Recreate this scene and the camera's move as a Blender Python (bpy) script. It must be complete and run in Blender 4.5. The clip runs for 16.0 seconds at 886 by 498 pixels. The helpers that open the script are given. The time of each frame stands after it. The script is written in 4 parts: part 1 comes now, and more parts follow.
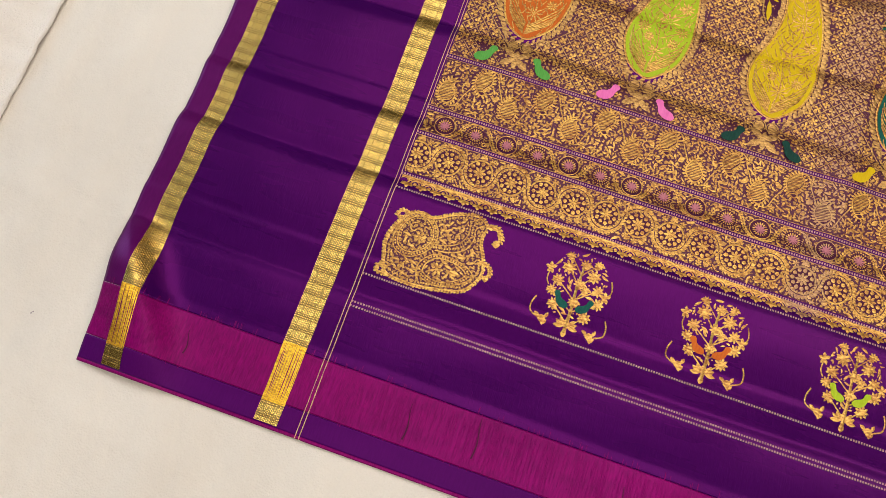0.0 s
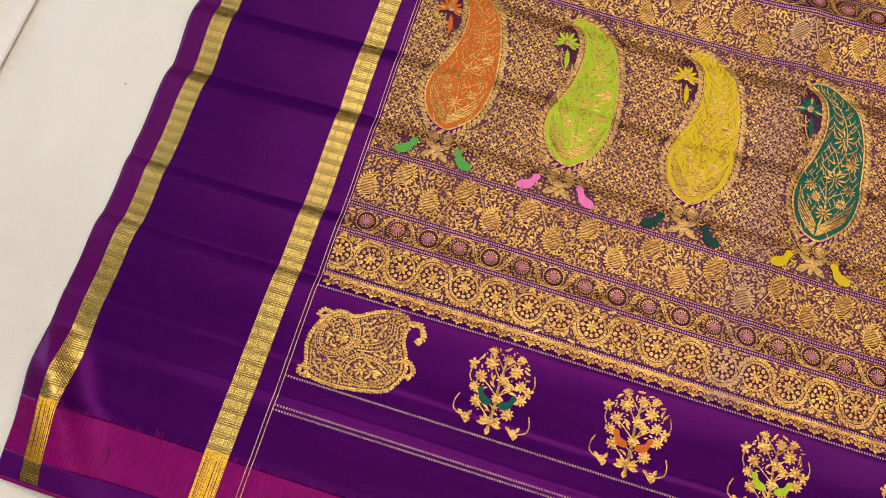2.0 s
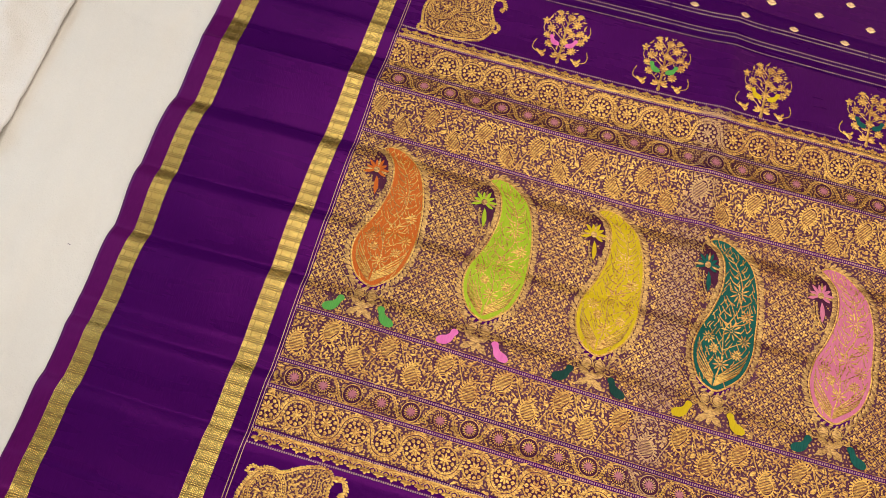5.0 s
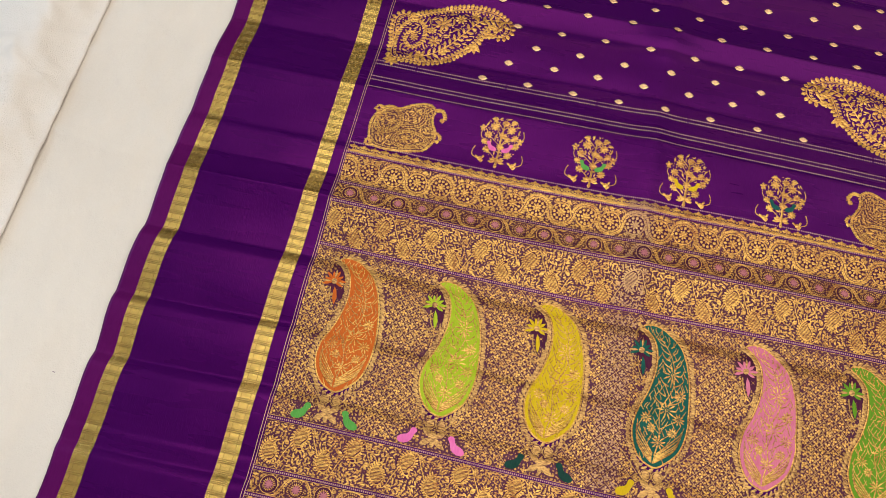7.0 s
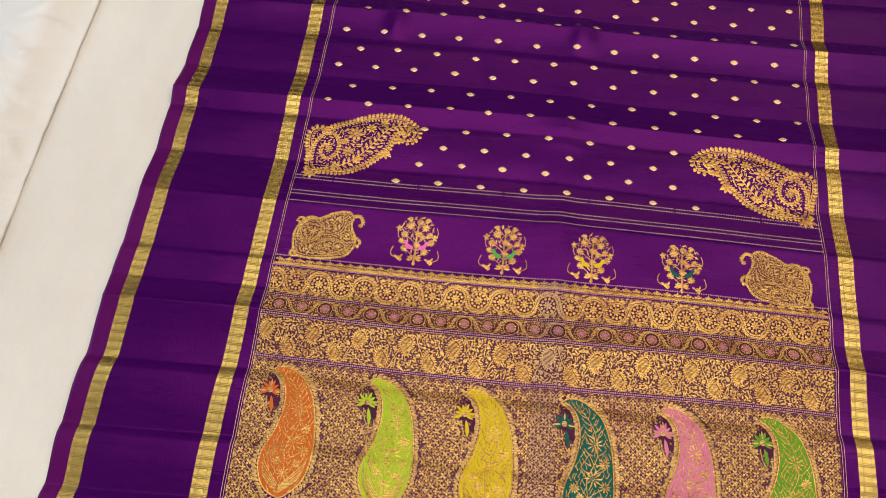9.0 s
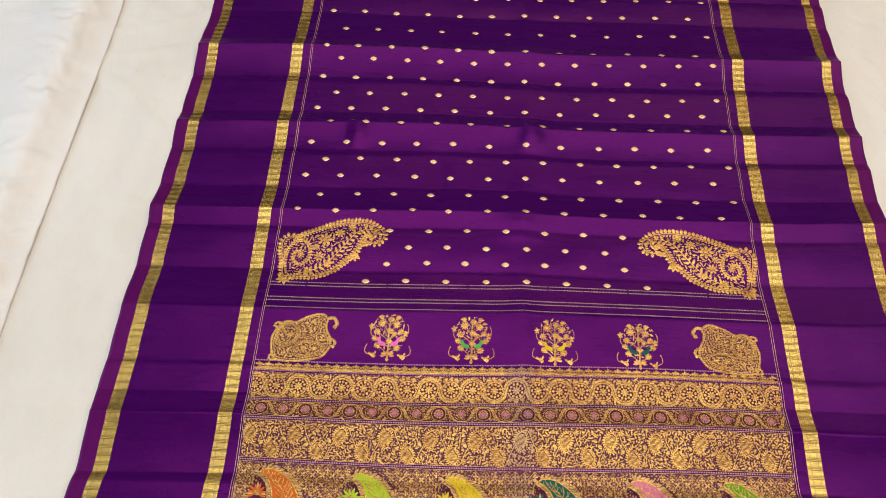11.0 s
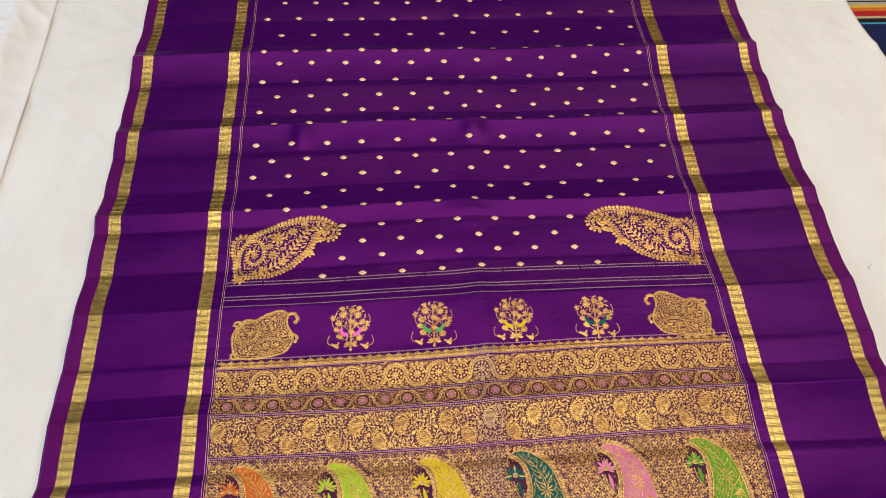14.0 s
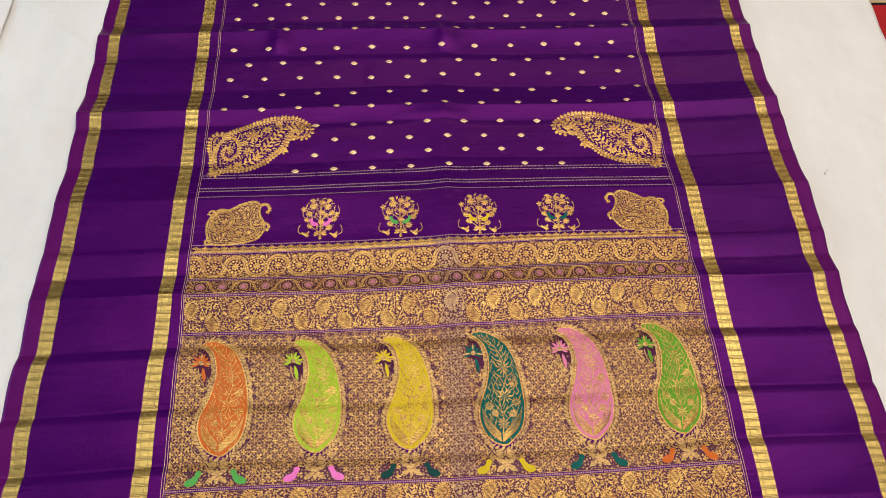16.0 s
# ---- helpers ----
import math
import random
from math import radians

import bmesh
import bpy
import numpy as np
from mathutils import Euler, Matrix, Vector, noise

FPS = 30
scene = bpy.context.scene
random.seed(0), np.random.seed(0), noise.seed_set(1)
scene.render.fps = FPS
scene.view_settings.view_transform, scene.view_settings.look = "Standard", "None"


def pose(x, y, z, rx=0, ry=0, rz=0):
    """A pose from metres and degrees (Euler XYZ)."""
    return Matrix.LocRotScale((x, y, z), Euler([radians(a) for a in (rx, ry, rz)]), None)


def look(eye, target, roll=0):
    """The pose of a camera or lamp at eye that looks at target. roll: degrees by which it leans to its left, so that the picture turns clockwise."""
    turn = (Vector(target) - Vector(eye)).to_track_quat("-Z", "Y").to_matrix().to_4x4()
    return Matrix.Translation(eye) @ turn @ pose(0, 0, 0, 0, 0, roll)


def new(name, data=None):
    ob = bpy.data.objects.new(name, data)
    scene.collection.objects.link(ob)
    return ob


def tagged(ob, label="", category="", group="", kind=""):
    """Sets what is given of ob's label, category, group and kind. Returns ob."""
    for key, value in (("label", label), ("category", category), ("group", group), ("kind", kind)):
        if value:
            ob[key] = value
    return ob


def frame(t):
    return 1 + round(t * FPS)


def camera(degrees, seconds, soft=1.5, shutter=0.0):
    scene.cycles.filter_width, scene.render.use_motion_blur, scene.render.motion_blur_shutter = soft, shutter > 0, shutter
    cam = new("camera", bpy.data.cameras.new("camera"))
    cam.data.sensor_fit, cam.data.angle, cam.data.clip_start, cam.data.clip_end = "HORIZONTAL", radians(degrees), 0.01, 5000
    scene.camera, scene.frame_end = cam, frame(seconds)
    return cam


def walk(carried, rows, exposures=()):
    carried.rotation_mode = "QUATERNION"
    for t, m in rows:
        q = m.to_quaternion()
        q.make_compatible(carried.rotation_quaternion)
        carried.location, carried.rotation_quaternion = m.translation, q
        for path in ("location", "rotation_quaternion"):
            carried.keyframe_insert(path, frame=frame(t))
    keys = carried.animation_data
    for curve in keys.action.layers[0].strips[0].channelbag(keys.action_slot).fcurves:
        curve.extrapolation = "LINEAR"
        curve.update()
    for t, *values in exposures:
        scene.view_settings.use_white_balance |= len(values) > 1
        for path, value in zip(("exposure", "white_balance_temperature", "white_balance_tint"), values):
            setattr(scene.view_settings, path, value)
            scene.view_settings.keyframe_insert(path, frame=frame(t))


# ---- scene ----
cam = camera(58.6, 16.0, soft=0.8)
PATH = [
    (0, (0.113, -0.214, 0.661), (-0.047, 0.285, -1.269), 1.4),
    (0.5, (0.118, -0.196, 0.661), (-0.032, 0.311, -1.268), 1.7),
    (1, (0.123, -0.176, 0.671), (-0.016, 0.342, -1.255), 2.4),
    (1.5, (0.131, -0.15, 0.678), (-0.007, 0.374, -1.248), 2.4),
    (2, (0.141, -0.128, 0.682), (0.014, 0.408, -1.241), 3.9),
    (2.5, (0.154, -0.107, 0.688), (0.033, 0.443, -1.231), 5.0),
    (3, (0.157, -0.086, 0.7), (0.036, 0.481, -1.214), 5.7),
    (3.5, (0.154, -0.066, 0.714), (0.039, 0.525, -1.193), 6.7),
    (4, (0.157, -0.056, 0.725), (0.046, 0.567, -1.173), 7.5),
    (6.5, (0.18, 0.029, 0.846), (0.085, 0.698, -1.036), 5.7),
    (7, (0.185, 0.045, 0.868), (0.097, 0.736, -1.007), 5.4),
    (7.5, (0.199, 0.052, 0.882), (0.114, 0.774, -0.981), 4.6),
    (8, (0.213, 0.065, 0.905), (0.137, 0.815, -0.948), 3.9),
    (8.5, (0.228, 0.07, 0.927), (0.164, 0.86, -0.91), 3.4),
    (9, (0.245, 0.077, 0.947), (0.195, 0.907, -0.872), 2.9),
    (9.5, (0.253, 0.083, 0.966), (0.218, 0.952, -0.835), 2.5),
    (12, (0.246, 0.054, 1.032), (0.314, 1.142, -0.645), 4.1),
    (12.5, (0.225, 0.048, 1.022), (0.337, 1.155, -0.64), 5.3),
    (13, (0.221, 0.042, 1.017), (0.35, 1.141, -0.648), 5.2),
    (13.5, (0.215, 0.025, 1.006), (0.366, 1.113, -0.666), 5.2),
    (14, (0.221, 0.006, 0.995), (0.393, 1.08, -0.683), 5.5),
    (14.5, (0.233, -0.026, 0.989), (0.412, 1.03, -0.7), 5.8),
    (15, (0.248, -0.061, 0.984), (0.42, 0.973, -0.719), 6.0),
    (15.5, (0.26, -0.095, 0.974), (0.425, 0.924, -0.739), 6.2),
    (16, (0.265, -0.112, 0.98), (0.429, 0.894, -0.741), 6.3),
]
walk(cam, [(t, look(eye, target, roll)) for t, eye, target, roll in PATH],
     [(0, -0.06, 6800, 14), (4, -0.09, 6700, 13.5), (9, -0.05, 6650, 12.5), (12, 0.02, 6350, 12.5), (16, 0.02, 6100, 12.5)])

# ---- light and exposure ----
scene.view_settings.exposure = 0.0
world = bpy.data.worlds.new("room_dusk")
scene.world = world
world.use_nodes = True
world.node_tree.nodes["Background"].inputs[0].default_value = (0.9, 0.93, 1.0, 1)
world.node_tree.nodes["Background"].inputs[1].default_value = 0.15


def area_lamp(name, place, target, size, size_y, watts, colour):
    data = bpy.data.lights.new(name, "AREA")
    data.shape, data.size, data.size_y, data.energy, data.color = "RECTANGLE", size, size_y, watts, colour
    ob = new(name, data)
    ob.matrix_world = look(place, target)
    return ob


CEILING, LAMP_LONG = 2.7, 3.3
# across, along, depth, watts, colour of unseen lamps added to set the silk's sheen
UNSEEN_LAMPS = ((0.86, 0.95, 1.5, 57, (1.0, 0.925, 0.815)), (0.86, -1.2, 0.6, 46, (1.0, 0.925, 0.815)), (1.25, 2.85, 0.6, 15, (1.0, 0.70, 0.38)))
# the last one is added to warm the far right of the sheet
for lamp_x, lamp_y, deep, watts, tone in UNSEEN_LAMPS:
    area_lamp("unseen_overhead_light", (lamp_x, lamp_y, CEILING - 0.08), (lamp_x, lamp_y + 0.001, 0), LAMP_LONG, deep, watts, tone)
area_lamp("window_light", (-2.34, 0.9, 1.5), (0.2, 0.6, 0.3), 1.5, 1.2, 29, (0.55, 0.78, 1.0))


# ---- materials ----
class Nodes:
    """A small writer of shader nodes."""

    def __init__(self, name):
        self.mat = bpy.data.materials.new(name)
        self.mat.use_nodes = True
        self.tree = self.mat.node_tree
        self.bsdf = self.tree.nodes["Principled BSDF"]

    def put(self, kind, **values):
        node = self.tree.nodes.new(kind)
        for key, value in values.items():
            if key in ("operation", "blend_type", "data_type", "wave_type", "bands_direction", "uv_map", "feature", "wave_profile", "normalize"):
                if key == "operation":
                    node.operation = value
                elif key == "blend_type":
                    node.blend_type = value
                elif key == "data_type":
                    node.data_type = value
                elif key == "wave_type":
                    node.wave_type = value
                elif key == "bands_direction":
                    node.bands_direction = value
                elif key == "feature":
                    node.feature = value
                elif key == "wave_profile":
                    node.wave_profile = value
                elif key == "uv_map":
                    node.uv_map = value
            else:
                node.inputs[key.replace("_", " ")].default_value = value
        return node

    def link(self, a, b):
        self.tree.links.new(a, b)

    def math(self, operation, a, b=0.0, c=0.0):
        node = self.tree.nodes.new("ShaderNodeMath")
        node.operation = operation
        for i, value in enumerate((a, b, c)):
            if isinstance(value, (int, float)):
                node.inputs[i].default_value = value
            else:
                self.link(value, node.inputs[i])
        return node.outputs[0]

    def noise(self, vector, scale, detail=3.0, stretch=(1, 1, 1)):
        mapping = self.tree.nodes.new("ShaderNodeMapping")
        mapping.inputs["Scale"].default_value = stretch
        self.link(vector, mapping.inputs["Vector"])
        node = self.tree.nodes.new("ShaderNodeTexNoise")
        node.inputs["Scale"].default_value, node.inputs["Detail"].default_value = scale, detail
        self.link(mapping.outputs[0], node.inputs["Vector"])
        return node.outputs[0]

    def ramp(self, fac, *stops, constant=False):
        node = self.tree.nodes.new("ShaderNodeValToRGB")
        while len(node.color_ramp.elements) < len(stops):
            node.color_ramp.elements.new(0.5)
        for element, (at, colour) in zip(node.color_ramp.elements, stops):
            element.position, element.color = at, (*colour, 1)
        if constant:
            node.color_ramp.interpolation = "CONSTANT"
        self.link(fac, node.inputs[0])
        return node.outputs[0]

    def mix(self, fac, a, b):
        node = self.tree.nodes.new("ShaderNodeMix")
        node.data_type = "RGBA"
        for value, socket in ((fac, node.inputs[0]), (a, node.inputs[6]), (b, node.inputs[7])):
            if isinstance(value, (int, float)):
                socket.default_value = value
            elif isinstance(value, tuple):
                socket.default_value = (*value, 1)
            else:
                self.link(value, socket)
        return node.outputs[2]

    def bump(self, height, strength, distance):
        node = self.tree.nodes.new("ShaderNodeBump")
        node.inputs["Strength"].default_value, node.inputs["Distance"].default_value = strength, distance
        self.link(height, node.inputs["Height"])
        self.link(node.outputs[0], self.bsdf.inputs["Normal"])

    def coords(self):
        return self.tree.nodes.new("ShaderNodeTexCoord").outputs["Object"]

    def uv(self):
        node = self.tree.nodes.new("ShaderNodeUVMap")
        node.uv_map = "cloth"
        return node.outputs[0]

    def set(self, **values):
        for key, value in values.items():
            self.bsdf.inputs[key.replace("_", " ")].default_value = value
        return self


def silk(name, deep, light, sheen, rough=0.42, tint=(1, 1, 1, 1), gloss=0.3):
    n = Nodes(name)
    at = n.coords()
    thread = n.noise(at, 900, 2, (1.0, 0.12, 1))
    slub = n.noise(at, 60, 3, (0.15, 1.0, 1))
    patch = n.noise(at, 5, 2)
    blend = n.math("ADD", n.math("MULTIPLY", thread, 0.45), n.math("ADD", n.math("MULTIPLY", slub, 0.25), n.math("MULTIPLY", patch, 0.3)))
    n.link(n.ramp(blend, (0.32, deep), (0.68, light)), n.bsdf.inputs["Base Color"])
    n.link(n.math("ADD", n.math("MULTIPLY", slub, 0.12), rough - 0.06), n.bsdf.inputs["Roughness"])
    n.bump(n.math("ADD", thread, n.math("MULTIPLY", slub, 0.9)), 0.30, 0.0005)
    n.set(Sheen_Weight=0.0, Sheen_Roughness=0.4, Sheen_Tint=sheen, Specular_IOR_Level=gloss, Specular_Tint=tint, Anisotropic=0.3)
    return n.mat


def zari(name, dark, bright, rough, metal=0.9, speck=700, worn_fold=False):
    n = Nodes(name)
    at = n.coords()
    thread = n.noise(at, speck, 2, (0.35, 1.0, 1))
    worn = n.noise(at, 28, 3)
    blend = n.math("ADD", n.math("MULTIPLY", thread, 0.7), n.math("MULTIPLY", worn, 0.3))
    colour = n.ramp(blend, (0.36, dark), (0.60, bright))
    if worn_fold:
        # random darkening paints each float's catch of light; the middle's old fold has dulled
        own = n.tree.nodes.new("ShaderNodeNewGeometry").outputs["Random Per Island"]
        split = n.tree.nodes.new("ShaderNodeSeparateXYZ")
        n.link(at, split.inputs[0])
        slant = n.math("ADD", n.math("MULTIPLY", split.outputs[0], n.math("SUBTRACT", n.math("GREATER_THAN", own, 0.5), 0.4)), split.outputs[1])
        hatch = n.math("PINGPONG", n.math("MULTIPLY", slant, 1 / 0.0013), 0.5)
        colour = n.mix(n.math("ADD", n.math("MULTIPLY", own, 0.30), n.math("MULTIPLY", hatch, 0.5)), colour, dark)
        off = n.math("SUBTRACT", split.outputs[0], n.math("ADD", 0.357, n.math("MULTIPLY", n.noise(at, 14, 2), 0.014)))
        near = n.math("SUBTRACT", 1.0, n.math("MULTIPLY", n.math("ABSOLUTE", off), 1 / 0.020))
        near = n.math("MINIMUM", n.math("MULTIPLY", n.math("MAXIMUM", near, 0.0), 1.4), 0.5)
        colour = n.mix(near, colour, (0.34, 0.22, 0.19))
    n.link(colour, n.bsdf.inputs["Base Color"])
    n.link(n.math("ADD", n.math("MULTIPLY", thread, 0.25), rough - 0.12), n.bsdf.inputs["Roughness"])
    n.bump(thread, 0.5, 0.0006)
    n.set(Metallic=metal)
    return n.mat


def zari_stripe_material():
    n = Nodes("zari_stripe_gold")
    uv = n.uv()
    split = n.tree.nodes.new("ShaderNodeSeparateXYZ")
    n.link(uv, split.inputs[0])
    u, v = split.outputs[0], split.outputs[1]
    cell = n.math("FRACT", n.math("MULTIPLY", v, 1 / 0.0108))
    # two thin weft lines close together, then one alone
    line_a = n.math("COMPARE", cell, 0.08, 0.045)
    line_b = n.math("COMPARE", cell, 0.25, 0.045)
    line_c = n.math("COMPARE", cell, 0.42, 0.04)
    across = n.math("MULTIPLY", u, 1 / 0.020)
    rail = n.math("COMPARE", n.math("FRACT", n.math("ADD", n.math("MULTIPLY", across, 2.0), 0.5)), 0.5, 0.455)
    rail = n.math("SUBTRACT", 1.0, rail)
    edge = n.math("GREATER_THAN", n.math("ABSOLUTE", n.math("SUBTRACT", across, 0.5)), 0.475)
    lines = n.math("MAXIMUM", n.math("MAXIMUM", line_a, line_b), n.math("MAXIMUM", n.math("MULTIPLY", line_c, 0.7), n.math("MULTIPLY", rail, 0.4)))
    zig = n.math("PINGPONG", n.math("ADD", n.math("MULTIPLY", u, 1 / 0.0026), n.math("MULTIPLY", v, 1 / 0.0020)), 0.5)
    zag = n.math("PINGPONG", n.math("SUBTRACT", n.math("MULTIPLY", u, 1 / 0.0026), n.math("MULTIPLY", v, 1 / 0.0020)), 0.5)
    twill = n.math("MULTIPLY", n.math("MULTIPLY", zig, zag), 2.6)
    at = n.coords()
    thread = n.noise(at, 700, 2, (0.3, 1.0, 1))
    worn = n.noise(at, 22, 3)
    tone = n.math("ADD", n.math("MULTIPLY", thread, 0.55), n.math("ADD", n.math("MULTIPLY", twill, 0.3), n.math("MULTIPLY", worn, 0.25)))
    gold = n.ramp(tone, (0.25, (0.36, 0.245, 0.075)), (0.72, (0.82, 0.61, 0.17)))
    dark = n.mix(n.math("MULTIPLY", lines, 0.62), gold, (0.11, 0.05, 0.025))
    n.link(n.mix(edge, dark, (0.62, 0.33, 0.16)), n.bsdf.inputs["Base Color"])
    n.link(n.math("ADD", n.math("MULTIPLY", lines, 0.2), n.math("ADD", n.math("MULTIPLY", thread, 0.12), 0.15)), n.bsdf.inputs["Roughness"])
    n.bump(n.math("SUBTRACT", n.math("ADD", thread, twill), n.math("MULTIPLY", lines, 1.5)), 0.45, 0.0005)
    n.set(Metallic=0.9)
    return n.mat


def brocade_material(name, low, high):
    """Close gold wefts with the dark silk showing between the curls."""
    n = Nodes(name)
    at = n.coords()
    wave = n.tree.nodes.new("ShaderNodeTexNoise")
    wave.inputs["Scale"].default_value, wave.inputs["Detail"].default_value = 300, 2
    n.link(at, wave.inputs["Vector"])
    bend = n.tree.nodes.new("ShaderNodeVectorMath")
    bend.operation = "MULTIPLY_ADD"
    bend.inputs[1].default_value = (0.0032, 0.0032, 0)
    n.link(wave.outputs["Color"], bend.inputs[0])
    n.link(at, bend.inputs[2])
    cells = n.tree.nodes.new("ShaderNodeTexVoronoi")
    cells.feature, cells.voronoi_dimensions = "DISTANCE_TO_EDGE", "2D"
    cells.inputs["Scale"].default_value = 250
    n.link(bend.outputs[0], cells.inputs["Vector"])
    thread = n.noise(at, 800, 2, (0.35, 1, 1))
    worn = n.noise(at, 30, 3)
    lit = n.math("ADD", cells.outputs["Distance"], n.math("MULTIPLY", n.math("SUBTRACT", thread, 0.5), 0.16))
    gold = n.ramp(n.math("ADD", n.math("MULTIPLY", thread, 0.6), n.math("MULTIPLY", worn, 0.4)), (0.36, (0.17, 0.060, 0.020)), (0.62, (0.56, 0.325, 0.085)))
    n.link(n.mix(n.ramp(lit, (low, (0, 0, 0)), (high, (1, 1, 1))), (0.062, 0.004, 0.032), gold), n.bsdf.inputs["Base Color"])
    n.link(n.math("ADD", n.math("MULTIPLY", thread, 0.2), 0.30), n.bsdf.inputs["Roughness"])
    n.bump(n.math("ADD", lit, n.math("MULTIPLY", thread, 0.4)), 0.6, 0.0008)
    n.set(Metallic=0.45)
    return n.mat


def cotton(name, shade, bright, rough=0.85, relief=0.5, crease=22):
    n = Nodes(name)
    at = n.coords()
    weave = n.noise(at, 650, 2)
    patch = n.noise(at, 3.0, 4)
    fine = n.noise(at, crease, 4, (0.4, 1, 1) if crease > 22 else (1, 0.4, 1))
    n.link(n.ramp(n.math("ADD", n.math("MULTIPLY", patch, 0.6), n.math("ADD", n.math("MULTIPLY", fine, 0.25), n.math("MULTIPLY", weave, 0.15))),
                  (0.3, shade), (0.68, bright)), n.bsdf.inputs["Base Color"])
    soft = n.noise(at, 11, 4, (1, 0.7, 1))
    n.bump(n.math("ADD", n.math("ADD", n.math("MULTIPLY", weave, 0.3), n.math("MULTIPLY", soft, 8.0 if rough > 0.8 else 0.8)), n.math("ADD", fine, n.math("MULTIPLY", patch, 2.0))), relief, 0.004 if rough > 0.8 else 0.014)
    n.set(Roughness=rough, Sheen_Weight=0.15, Specular_IOR_Level=0.2 if rough > 0.8 else 0.5)
    return n.mat


def plain(name, low, high, scale, rough, relief=0.2, deep=0.002):
    n = Nodes(name)
    at = n.coords()
    big, small = n.noise(at, scale, 4), n.noise(at, scale * 14, 3)
    blend = n.math("ADD", n.math("MULTIPLY", big, 0.6), n.math("MULTIPLY", small, 0.4))
    n.link(n.ramp(blend, (0.3, low), (0.7, high)), n.bsdf.inputs["Base Color"])
    n.bump(blend, relief, deep)
    n.set(Roughness=rough)
    return n.mat


PURPLE = silk("purple_silk", (0.027, 0.0006, 0.061), (0.041, 0.0015, 0.083), (0.9, 0.25, 0.8, 1), 0.28, (0.69, 0.06, 0.70, 1), 0.52)
SELVEDGE = silk("magenta_purple_silk", (0.060, 0.0022, 0.066), (0.090, 0.0045, 0.092), (0.9, 0.25, 0.8, 1), 0.34, (0.8, 0.1, 0.7, 1), 0.5)
VIOLET = silk("violet_silk_end", (0.056, 0.0016, 0.090), (0.078, 0.003, 0.118), (0.8, 0.3, 0.8, 1), 0.42, (0.8, 0.15, 0.8, 1), 0.25)
MAGENTA = silk("magenta_open_warp", (0.10, 0.0006, 0.066), (0.30, 0.0022, 0.165), (1.0, 0.3, 0.6, 1), 0.42, (1.0, 0.25, 0.7, 1))
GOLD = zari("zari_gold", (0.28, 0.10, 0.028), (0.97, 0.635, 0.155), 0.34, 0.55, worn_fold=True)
GOLD_LOW = silk("brocade_ground_silk", (0.030, 0.0015, 0.034), (0.070, 0.012, 0.036), (1, 1, 1, 1), 0.5, (0.9, 0.4, 0.5, 1))
GOLD_RIM = zari("zari_leaf_rim", (0.17, 0.068, 0.03), (0.66, 0.41, 0.13), 0.40, 0.5)
PALE = zari("pale_thread", (0.34, 0.16, 0.18), (0.60, 0.36, 0.33), 0.5, 0.1)
BROCADE = brocade_material("close_brocade_gold", 0.205, 0.270)
DULL_BROCADE = brocade_material("dull_brocade_gold", 0.160, 0.225)
FIELD_GROUND = brocade_material("sparse_brocade_gold", 0.235, 0.300)
EDGE = zari("edge_line_thread", (0.40, 0.19, 0.12), (0.76, 0.48, 0.26), 0.45, 0.4)
STRIPE = zari_stripe_material()
RAW_GOLD = zari("loose_gold_thread", (0.55, 0.27, 0.02), (0.95, 0.60, 0.06), 0.36)
COLOURS = {
    "orange": ((0.46, 0.085, 0.010), (0.64, 0.16, 0.025)),
    "lime": ((0.31, 0.46, 0.012), (0.46, 0.60, 0.04)),
    "yellow": ((0.56, 0.40, 0.006), (0.74, 0.54, 0.018)),
    "teal": ((0.003, 0.062, 0.055), (0.009, 0.125, 0.10)),
    "pink": ((0.58, 0.13, 0.25), (0.70, 0.24, 0.37)),
    "green": ((0.08, 0.24, 0.012), (0.15, 0.35, 0.025)),
    "leaf_green": ((0.06, 0.30, 0.05), (0.12, 0.42, 0.09)),
    "dusty_pink": ((0.40, 0.12, 0.20), (0.56, 0.24, 0.26)),
    "rose": ((0.70, 0.12, 0.42), (0.85, 0.22, 0.55)),
    "bottle_green": ((0.004, 0.035, 0.030), (0.010, 0.07, 0.055)),
}
MEENA = {key: silk(key + "_meena_silk", low, high, (1, 1, 1, 1), 0.55, (1, 1, 1, 1), 0.1) for key, (low, high) in COLOURS.items()}
SHEET = cotton("white_cotton", (0.66, 0.63, 0.58), (0.80, 0.78, 0.73))
CRUMPLED = cotton("crumpled_white_cotton", (0.74, 0.73, 0.70), (0.86, 0.85, 0.83), 0.55, 0.4, 26)
# the walls are unseen; a dark brown keeps the gold's dull reflections deep
WALL = plain("dark_brown_unseen_wall", (0.13, 0.10, 0.085), (0.18, 0.145, 0.12), 2, 0.8)
CEIL = plain("ceiling_paint", (0.70, 0.68, 0.64), (0.76, 0.74, 0.70), 2, 0.9)
FLOOR = plain("grey_stone_floor", (0.20, 0.18, 0.16), (0.30, 0.27, 0.24), 3, 0.4)


# ---- how the cloth lies ----
def ease(x):
    x = np.clip(x, 0, 1)
    return x * x * (3 - 2 * x)


